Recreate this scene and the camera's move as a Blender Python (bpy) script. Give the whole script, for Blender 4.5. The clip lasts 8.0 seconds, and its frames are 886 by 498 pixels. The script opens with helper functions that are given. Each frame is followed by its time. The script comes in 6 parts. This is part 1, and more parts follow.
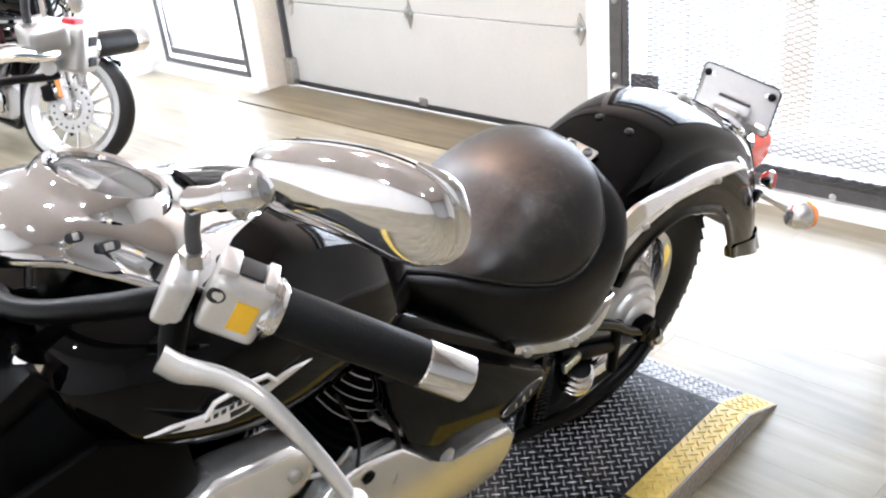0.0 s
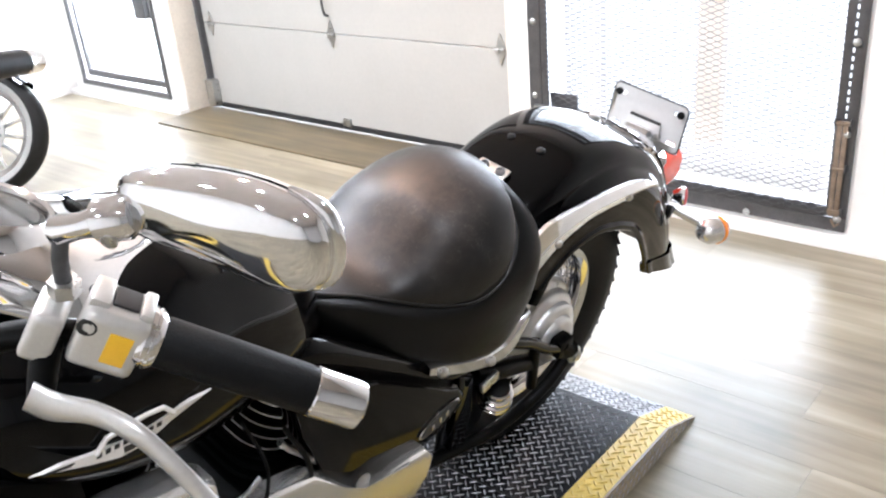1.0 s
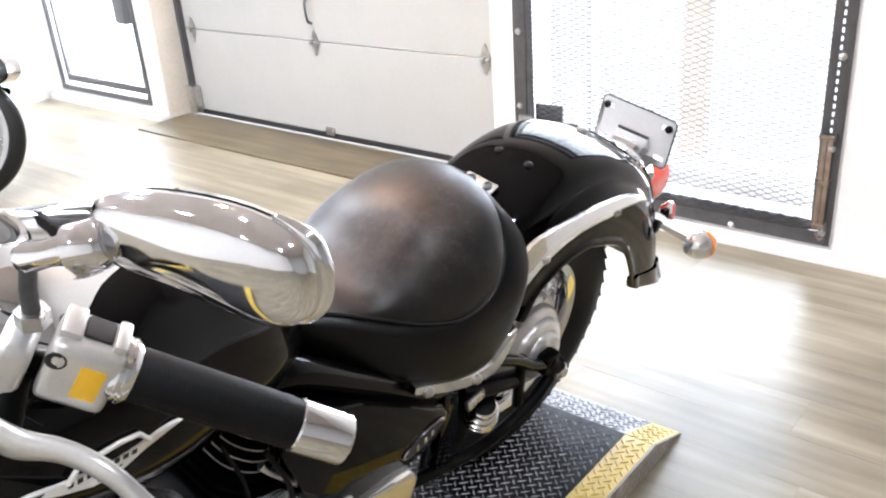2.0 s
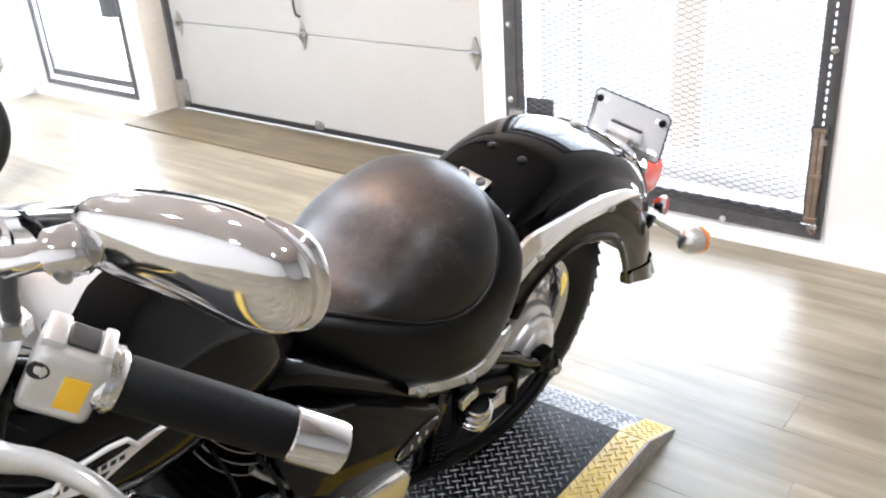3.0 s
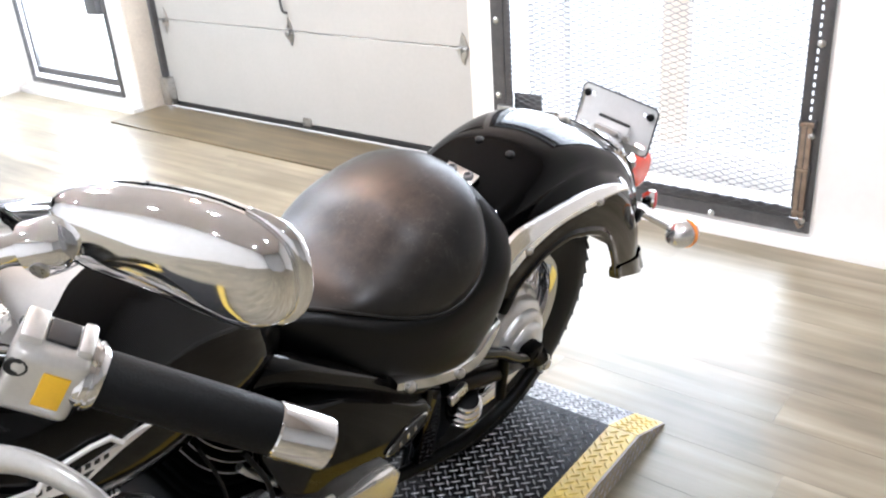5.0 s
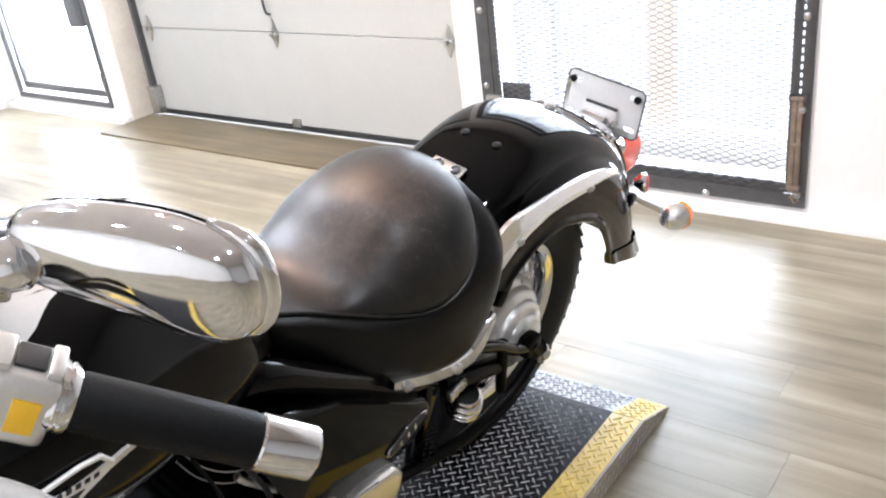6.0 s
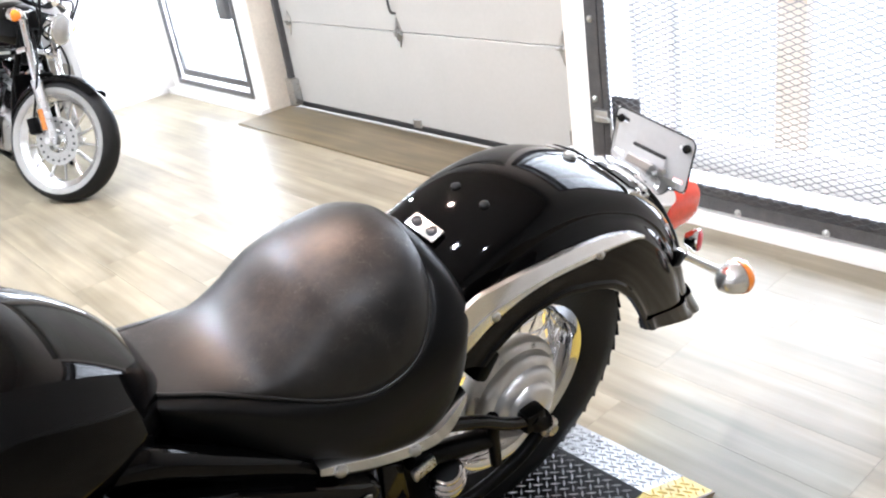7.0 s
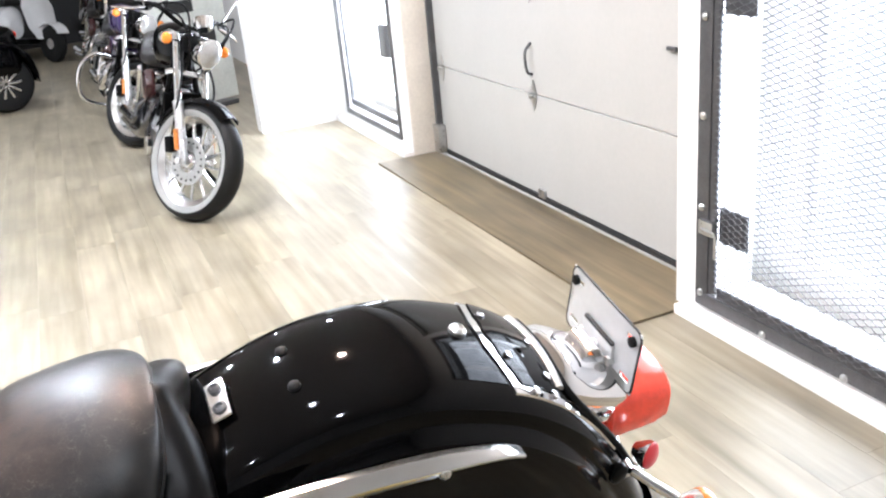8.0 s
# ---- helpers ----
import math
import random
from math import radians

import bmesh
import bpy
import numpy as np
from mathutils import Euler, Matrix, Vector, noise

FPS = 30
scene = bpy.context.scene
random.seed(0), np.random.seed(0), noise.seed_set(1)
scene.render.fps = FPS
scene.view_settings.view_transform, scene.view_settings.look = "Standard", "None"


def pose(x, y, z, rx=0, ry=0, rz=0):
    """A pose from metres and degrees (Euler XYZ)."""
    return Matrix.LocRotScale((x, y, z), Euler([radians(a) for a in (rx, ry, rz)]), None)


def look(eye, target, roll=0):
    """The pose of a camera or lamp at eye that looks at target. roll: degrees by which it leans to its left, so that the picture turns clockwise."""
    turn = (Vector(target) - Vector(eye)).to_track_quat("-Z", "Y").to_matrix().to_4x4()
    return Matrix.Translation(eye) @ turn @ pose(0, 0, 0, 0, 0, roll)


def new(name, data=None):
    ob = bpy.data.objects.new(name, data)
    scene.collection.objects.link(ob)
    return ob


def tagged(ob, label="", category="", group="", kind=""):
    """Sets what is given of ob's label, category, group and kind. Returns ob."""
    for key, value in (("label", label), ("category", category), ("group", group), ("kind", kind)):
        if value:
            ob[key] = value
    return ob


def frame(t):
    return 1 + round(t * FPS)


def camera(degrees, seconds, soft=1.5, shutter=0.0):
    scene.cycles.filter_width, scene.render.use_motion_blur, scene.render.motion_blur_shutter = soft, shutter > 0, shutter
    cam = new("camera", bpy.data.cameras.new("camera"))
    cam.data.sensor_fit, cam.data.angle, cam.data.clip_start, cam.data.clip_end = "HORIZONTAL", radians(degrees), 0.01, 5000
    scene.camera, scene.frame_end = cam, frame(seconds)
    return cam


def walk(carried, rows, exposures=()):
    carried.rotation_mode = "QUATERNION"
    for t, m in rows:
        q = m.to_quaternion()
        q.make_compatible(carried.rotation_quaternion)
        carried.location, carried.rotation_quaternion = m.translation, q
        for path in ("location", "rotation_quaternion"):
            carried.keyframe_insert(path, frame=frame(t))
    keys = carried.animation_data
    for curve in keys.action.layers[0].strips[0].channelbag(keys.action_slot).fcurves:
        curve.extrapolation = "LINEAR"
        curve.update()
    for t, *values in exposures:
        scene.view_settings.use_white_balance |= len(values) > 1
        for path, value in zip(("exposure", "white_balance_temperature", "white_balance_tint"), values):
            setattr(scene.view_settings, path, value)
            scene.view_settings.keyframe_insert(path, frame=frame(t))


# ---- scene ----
cam = camera(54.0, 8.0, soft=2.2)
PATH = [
    (0, (0.333, 0.635, 1.418), (1.567, 1.949, 0.552), -6.0),
    (0.5, (0.354, 0.616, 1.418), (1.679, 1.861, 0.584), -5.4),
    (1, (0.367, 0.615, 1.412), (1.719, 1.828, 0.573), -5.1),
    (1.5, (0.379, 0.628, 1.413), (1.751, 1.822, 0.582), -4.5),
    (3, (0.404, 0.665, 1.409), (1.799, 1.826, 0.567), -4.1),
    (3.5, (0.406, 0.668, 1.405), (1.806, 1.813, 0.552), -4.0),
    (4, (0.406, 0.667, 1.404), (1.804, 1.813, 0.549), -4.1),
    (4.5, (0.404, 0.665, 1.403), (1.811, 1.803, 0.552), -4.2),
    (4.7, (0.408, 0.667, 1.401), (1.815, 1.805, 0.548), -4.1),
    (5.8, (0.413, 0.667, 1.404), (1.819, 1.82, 0.57), -5.7),
    (6, (0.433, 0.663, 1.397), (1.833, 1.801, 0.534), -7.3),
    (6.2, (0.473, 0.639, 1.404), (1.831, 1.814, 0.524), -8.4),
    (6.5, (0.627, 0.57, 1.404), (1.845, 1.929, 0.586), -6.8),
    (7, (0.829, 0.521, 1.421), (1.936, 1.954, 0.571), -9.0),
    (7.2, (0.938, 0.558, 1.406), (2.005, 2.022, 0.558), -8.4),
    (7.5, (1.156, 0.597, 1.418), (2.165, 2.103, 0.573), -8.6),
    (7.8, (1.372, 0.565, 1.424), (2.228, 2.171, 0.594), -9.8),
    (8, (1.543, 0.519, 1.432), (2.246, 2.242, 0.697), -5.6),
]
walk(cam, [(t, look(eye, target, roll)) for t, eye, target, roll in PATH],
     exposures=[(0.0, -0.56, 5650, 10), (1.5, -0.63, 5650, 10), (4.5, -0.65, 5650, 10), (6.0, -0.66, 5650, 10), (7.0, -0.72, 5650, 10), (7.5, -0.67, 5650, 10), (8.0, -0.64, 5650, 10)])


# ---------------------------------------------------------------- world and light
world = bpy.data.worlds.new("sky")
scene.world = world
world.use_nodes = True
wn = world.node_tree
sky = wn.nodes.new("ShaderNodeTexSky")
sky.sky_type, sky.sun_disc = "NISHITA", False
sky.sun_elevation, sky.sun_rotation = radians(48), radians(60)
wn.links.new(sky.outputs[0], wn.nodes["Background"].inputs[0])
wn.nodes["Background"].inputs[1].default_value = 0.15

sun_data = bpy.data.lights.new("sun", "SUN")
sun_data.energy, sun_data.angle, sun_data.color = 5.0, radians(0.6), (1.0, 0.96, 0.9)
sun = new("sun", sun_data)
sun.matrix_world = look((0, 0, 30), (-6, -14, 0))


def sky_lamp(name, x, y, z, w, h, power, target):
    d = bpy.data.lights.new(name, "AREA")
    d.shape, d.size, d.size_y, d.energy, d.color = "RECTANGLE", w, h, power, (0.98, 0.99, 1.0)
    ob = new(name, d)
    ob.matrix_world = look((x, y, z), target)
    return ob


sky_lamp("gate_daylight", 3.62, 2.08, 1.15, 1.2, 1.9, 135, (0, 2.08, 1.0))
sky_lamp("glass_door_daylight", 3.62, 6.1, 1.15, 0.9, 1.9, 130, (0, 6.1, 1.0))

# ---------------------------------------------------------------- materials


def mat(name, color, rough=0.5, metal=0.0, coat=0.0, grain=None, bump=0.0, bump_scale=200.0, rough_var=0.0, spec=0.5):
    """A surface with colour variation at two scales and a fine relief. grain: (scale, amount)."""
    m = bpy.data.materials.new(name)
    m.use_nodes = True
    nt = m.node_tree
    b = nt.nodes["Principled BSDF"]
    b.inputs["Base Color"].default_value = (*color, 1)
    b.inputs["Roughness"].default_value = rough
    b.inputs["Metallic"].default_value = metal
    b.inputs["Coat Weight"].default_value = coat
    b.inputs["Coat Roughness"].default_value = 0.04
    b.inputs["Specular IOR Level"].default_value = spec
    co = nt.nodes.new("ShaderNodeTexCoord")
    if grain:
        scale, amount = grain
        n1 = nt.nodes.new("ShaderNodeTexNoise")
        n1.inputs["Scale"].default_value, n1.inputs["Detail"].default_value = scale, 6
        n2 = nt.nodes.new("ShaderNodeTexNoise")
        n2.inputs["Scale"].default_value, n2.inputs["Detail"].default_value = scale * 9, 4
        add = nt.nodes.new("ShaderNodeMath")
        add.operation = "ADD"
        ramp = nt.nodes.new("ShaderNodeMapRange")
        ramp.inputs["From Min"].default_value, ramp.inputs["From Max"].default_value = 0.6, 1.4
        ramp.inputs["To Min"].default_value, ramp.inputs["To Max"].default_value = 1 - amount, 1 + amount
        mul = nt.nodes.new("ShaderNodeMix")
        mul.data_type, mul.blend_type = "RGBA", "MULTIPLY"
        mul.inputs[0].default_value = 1.0
        mul.inputs[6].default_value = (*color, 1)
        for n in (n1, n2):
            nt.links.new(co.outputs["Object"], n.inputs["Vector"])
        nt.links.new(n1.outputs[0], add.inputs[0])
        nt.links.new(n2.outputs[0], add.inputs[1])
        nt.links.new(add.outputs[0], ramp.inputs[0])
        nt.links.new(ramp.outputs[0], mul.inputs[7])
        nt.links.new(mul.outputs[2], b.inputs["Base Color"])
        if rough_var:
            rr = nt.nodes.new("ShaderNodeMapRange")
            rr.inputs["From Min"].default_value, rr.inputs["From Max"].default_value = 0.6, 1.4
            rr.inputs["To Min"].default_value, rr.inputs["To Max"].default_value = max(0.02, rough - rough_var), rough + rough_var
            nt.links.new(add.outputs[0], rr.inputs[0])
            nt.links.new(rr.outputs[0], b.inputs["Roughness"])
    if bump:
        nb = nt.nodes.new("ShaderNodeTexNoise")
        nb.inputs["Scale"].default_value, nb.inputs["Detail"].default_value = bump_scale, 5
        bp = nt.nodes.new("ShaderNodeBump")
        bp.inputs["Strength"].default_value, bp.inputs["Distance"].default_value = bump, 0.002
        nt.links.new(co.outputs["Object"], nb.inputs["Vector"])
        nt.links.new(nb.outputs[0], bp.inputs["Height"])
        nt.links.new(bp.outputs[0], b.inputs["Normal"])
    return m


def glass_mat(name, color=(1, 1, 1), rough=0.0, ior=1.45):
    m = mat(name, color, rough)
    b = m.node_tree.nodes["Principled BSDF"]
    b.inputs["Transmission Weight"].default_value, b.inputs["IOR"].default_value = 1.0, ior
    return m


CHROME = mat("chrome", (0.82, 0.82, 0.83), 0.06, 1.0, grain=(30, 0.04), rough_var=0.03)
BRIGHT = mat("worn_chrome_trim", (0.82, 0.81, 0.79), 0.2, 1.0, grain=(22, 0.06), rough_var=0.07)
COVER_ALLOY = mat("buffed_cover_alloy", (0.82, 0.81, 0.79), 0.2, 0.82, grain=(22, 0.06), rough_var=0.06)
EMBLEM = mat("bright_silver_emblem", (0.88, 0.86, 0.84), 0.32, 0.15, coat=0.3, grain=(40, 0.05))
STEEL = mat("zinc_steel", (0.55, 0.55, 0.54), 0.32, 1.0, grain=(40, 0.15), rough_var=0.1)
ALLOY = mat("cast_alloy", (0.62, 0.62, 0.62), 0.3, 1.0, grain=(25, 0.1), bump=0.05, bump_scale=300, rough_var=0.08)
SILVER = mat("silver_lacquer", (0.64, 0.625, 0.6), 0.3, 0.55, coat=0.4, grain=(30, 0.06))
BLACK = mat("black_gloss_paint", (0.0012, 0.0012, 0.0013), 0.05, 0.0, grain=(6, 0.3), spec=0.19)
SATIN = mat("black_satin_paint", (0.0018, 0.0018, 0.0018), 0.33, 0.0, grain=(15, 0.3), bump=0.05, bump_scale=250, spec=0.1)
PLASTIC = mat("black_plastic", (0.0015, 0.0015, 0.0015), 0.45, grain=(20, 0.3), bump=0.1, bump_scale=300, spec=0.05)
VINYL = mat("black_vinyl_skirt", (0.0022, 0.0022, 0.0022), 0.36, grain=(20, 0.4), bump=0.15, bump_scale=350, rough_var=0.08, spec=0.2)
DARK_CHROME = mat("dark_chrome", (0.16, 0.16, 0.17), 0.14, 1.0, grain=(20, 0.1))
FIN_EDGE = mat("polished_fin", (0.75, 0.75, 0.74), 0.35, 0.35, grain=(30, 0.1))
RUBBER = mat("rubber", (0.005, 0.005, 0.005), 0.5, grain=(20, 0.3), bump=0.25, bump_scale=400, spec=0.14)
TYRE = mat("tyre_rubber", (0.007, 0.007, 0.007), 0.6, grain=(14, 0.35), bump=0.3, bump_scale=160, spec=0.25)
WHITEWALL = mat("whitewall_rubber", (0.27, 0.27, 0.262), 0.55, grain=(12, 0.15), bump=0.1)
YELLOW = mat("yellow_sticker", (0.85, 0.5, 0.02), 0.45, grain=(60, 0.06))
RED = mat("red_switch", (0.55, 0.02, 0.03), 0.35, grain=(60, 0.1))
RED_LENS = mat("red_lens", (0.95, 0.085, 0.045), 0.16, coat=0.2, grain=(90, 0.15))
AMBER_LENS = mat("amber_lens", (0.9, 0.25, 0.02), 0.12, coat=1.0, grain=(90, 0.1))
AMBER_DULL = mat("amber_reflector", (0.42, 0.15, 0.03), 0.25, coat=0.4, grain=(90, 0.15))
CLEAR_LENS = mat("clear_lens", (0.42, 0.42, 0.42), 0.12, 0.4, coat=1.0, grain=(90, 0.15))
DIAL = mat("dial_face", (0.2, 0.19, 0.185), 0.3, grain=(60, 0.1))
WALL = mat("white_wall_paint", (0.82, 0.81, 0.79), 0.55, grain=(3, 0.03), bump=0.12, bump_scale=90)
GREY_WALL = mat("grey_wall_paint", (0.42, 0.42, 0.41), 0.6, grain=(3, 0.05), bump=0.12, bump_scale=90)
JAMB = mat("cream_jamb_paint", (0.74, 0.69, 0.61), 0.5, grain=(6, 0.12), bump=0.1, bump_scale=90)
CEILING = mat("grey_brown_ceiling", (0.64, 0.58, 0.545), 0.7, grain=(3, 0.03), bump=0.1, bump_scale=80)
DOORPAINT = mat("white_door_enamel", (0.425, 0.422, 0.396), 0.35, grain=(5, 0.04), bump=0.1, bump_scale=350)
RUST = mat("rusty_steel", (0.19, 0.142, 0.1), 0.55, grain=(25, 0.5), bump=0.2)
GREY_FRAME = mat("grey_metal_frame", (0.09, 0.09, 0.094), 0.42, 0.4, grain=(18, 0.25), bump=0.08, bump_scale=200)
DARK_FRAME = mat("dark_bronze_frame", (0.12, 0.12, 0.12), 0.4, 0.3, grain=(14, 0.15))
SEAL = mat("black_seal", (0.015, 0.015, 0.015), 0.6, grain=(20, 0.3))
PLYWOOD = mat("stained_threshold_board", (0.2, 0.155, 0.095), 0.38, grain=(5, 0.3), bump=0.1, bump_scale=60)
TREAD = mat("worn_black_tread_plate", (0.022, 0.0225, 0.025), 0.38, 0.7, grain=(10, 0.4), bump=0.1, rough_var=0.12)
EDGE_SIDE = mat("dirty_brown_edge", (0.2, 0.15, 0.085), 0.45, grain=(12, 0.5), bump=0.15)
# lighter copy of the tread plate: the window's reflection on the ramp as colour
TREAD_LIT = mat("worn_window_lit_tread_plate", (0.2, 0.2, 0.205), 0.3, 0.8, grain=(10, 0.35), bump=0.1, rough_var=0.1)
PLATE = mat("brushed_plate", (0.72, 0.72, 0.72), 0.42, 0.55, grain=(8, 0.05), bump=0.03, bump_scale=500)
TREAD_EDGE = mat("yellow_tread_paint", (0.62, 0.44, 0.075), 0.42, grain=(8, 0.25), bump=0.15)
TREAD_WORN = mat("worn_tread_lozenges", (0.3, 0.3, 0.31), 0.36, 0.75, grain=(60, 0.5), rough_var=0.1)
BACKLIGHT = mat("glowing_daylight_sheet", (0.9, 0.9, 0.9), 0.9)
ASPHALT = mat("pale_concrete", (0.68, 0.68, 0.66), 0.8, grain=(2, 0.15), bump=0.2, bump_scale=60)
GLASS = glass_mat("window_glass")
CHARCOAL = mat("charcoal_wall_paint", (0.014, 0.014, 0.015), 0.6, grain=(3, 0.15), bump=0.1, bump_scale=90)


def leather():
    """Black leather: uneven sheen from wear, a painted warm lamp glow, scuffed streaks, fine creases."""
    m = mat("worn_black_leather", (0.007, 0.0058, 0.005), 0.46, coat=0.12, spec=0.38)
    nt = m.node_tree
    b = nt.nodes["Principled BSDF"]
    b.inputs["Coat Roughness"].default_value = 0.38
    co = nt.nodes.new("ShaderNodeTexCoord")

    def noise(scale, detail, rough=0.5, distort=0.0):
        n = nt.nodes.new("ShaderNodeTexNoise")
        n.inputs["Scale"].default_value, n.inputs["Detail"].default_value = scale, detail
        n.inputs["Roughness"].default_value, n.inputs["Distortion"].default_value = rough, distort
        nt.links.new(co.outputs["Object"], n.inputs["Vector"])
        return n.outputs[0]

    def span(value, a, b0, c, d):
        r = nt.nodes.new("ShaderNodeMapRange")
        for k, v in zip(("From Min", "From Max", "To Min", "To Max"), (a, b0, c, d)):
            r.inputs[k].default_value = v
        nt.links.new(value, r.inputs[0])
        return r.outputs[0]

    def math_node(op, a, c):
        n = nt.nodes.new("ShaderNodeMath")
        n.operation = op
        for k, v in enumerate((a, c)):
            if isinstance(v, float):
                n.inputs[k].default_value = v
            else:
                nt.links.new(v, n.inputs[k])
        return n.outputs[0]
    patches = noise(13, 6, 0.62, 0.6)
    mottle = noise(46, 5, 0.65)
    # scuffs: thin warped lines, only inside some patches
    warp = nt.nodes.new("ShaderNodeTexNoise")
    warp.inputs["Scale"].default_value, warp.inputs["Detail"].default_value = 16, 4
    mix = nt.nodes.new("ShaderNodeMix")
    mix.data_type = "VECTOR"
    mix.inputs[0].default_value = 0.3
    cell = nt.nodes.new("ShaderNodeTexVoronoi")
    cell.feature = "DISTANCE_TO_EDGE"
    cell.inputs["Scale"].default_value = 30
    nt.links.new(co.outputs["Object"], warp.inputs["Vector"])
    nt.links.new(co.outputs["Object"], mix.inputs[4])
    nt.links.new(warp.outputs["Color"], mix.inputs[5])
    nt.links.new(mix.outputs[1], cell.inputs["Vector"])
    line = span(cell.outputs[0], 0.0, 0.03, 1.0, 0.0)
    where = span(noise(8, 3), 0.47, 0.6, 0.0, 1.0)
    scuff = math_node("MULTIPLY", line, where)
    rough = math_node("ADD", span(patches, 0.32, 0.68, 0.33, 0.52), span(mottle, 0.3, 0.7, -0.06, 0.06))
    nt.links.new(rough, b.inputs["Roughness"])
    tone = nt.nodes.new("ShaderNodeMix")
    tone.data_type = "RGBA"
    tone.inputs[6].default_value = (0.0035, 0.0033, 0.003, 1)
    tone.inputs[7].default_value = (0.028, 0.0245, 0.021, 1)
    wear = span(math_node("MULTIPLY", patches, mottle), 0.2, 0.42, 0.0, 0.45)
    nt.links.new(wear, tone.inputs[0])
    # brown reflection of the warm lamp, painted into the seat's colour
    at = nt.nodes.new("ShaderNodeMapping")
    at.inputs["Location"].default_value, at.inputs["Scale"].default_value = (0.43 / 0.2, 0.02 / 0.15, -0.83 / 0.2), (1 / 0.2, 1 / 0.15, 1 / 0.2)
    ball = nt.nodes.new("ShaderNodeTexGradient")
    ball.gradient_type = "SPHERICAL"
    nt.links.new(co.outputs["Object"], at.inputs[0])
    nt.links.new(at.outputs[0], ball.inputs[0])
    warm_glow = math_node("MULTIPLY", span(ball.outputs["Fac"], 0.0, 0.75, 0.0, 1.0), span(math_node("ADD", patches, mottle), 0.7, 1.2, 0.35, 1.0))
    brown = nt.nodes.new("ShaderNodeMix")
    brown.data_type = "RGBA"
    brown.inputs[7].default_value = (0.055, 0.035, 0.024, 1)
    nt.links.new(warm_glow, brown.inputs[0])
    nt.links.new(tone.outputs[2], brown.inputs[6])
    pale = nt.nodes.new("ShaderNodeMix")
    pale.data_type = "RGBA"
    pale.inputs[7].default_value = (0.13, 0.112, 0.1, 1)
    nt.links.new(math_node("MULTIPLY", scuff, span(mottle, 0.4, 0.65, 0.0, 0.55)), pale.inputs[0])
    nt.links.new(brown.outputs[2], pale.inputs[6])
    nt.links.new(pale.outputs[2], b.inputs["Base Color"])
    height = math_node("ADD", math_node("ADD", noise(420, 4), math_node("MULTIPLY", line, -0.12)), math_node("MULTIPLY", mottle, 0.8))
    bp = nt.nodes.new("ShaderNodeBump")
    bp.inputs["Strength"].default_value, bp.inputs["Distance"].default_value = 0.22, 0.0012
    nt.links.new(height, bp.inputs["Height"])
    nt.links.new(bp.outputs[0], b.inputs["Normal"])
    nt.links.new(bp.outputs[0], b.inputs["Coat Normal"])
    return m


LEATHER = leather()


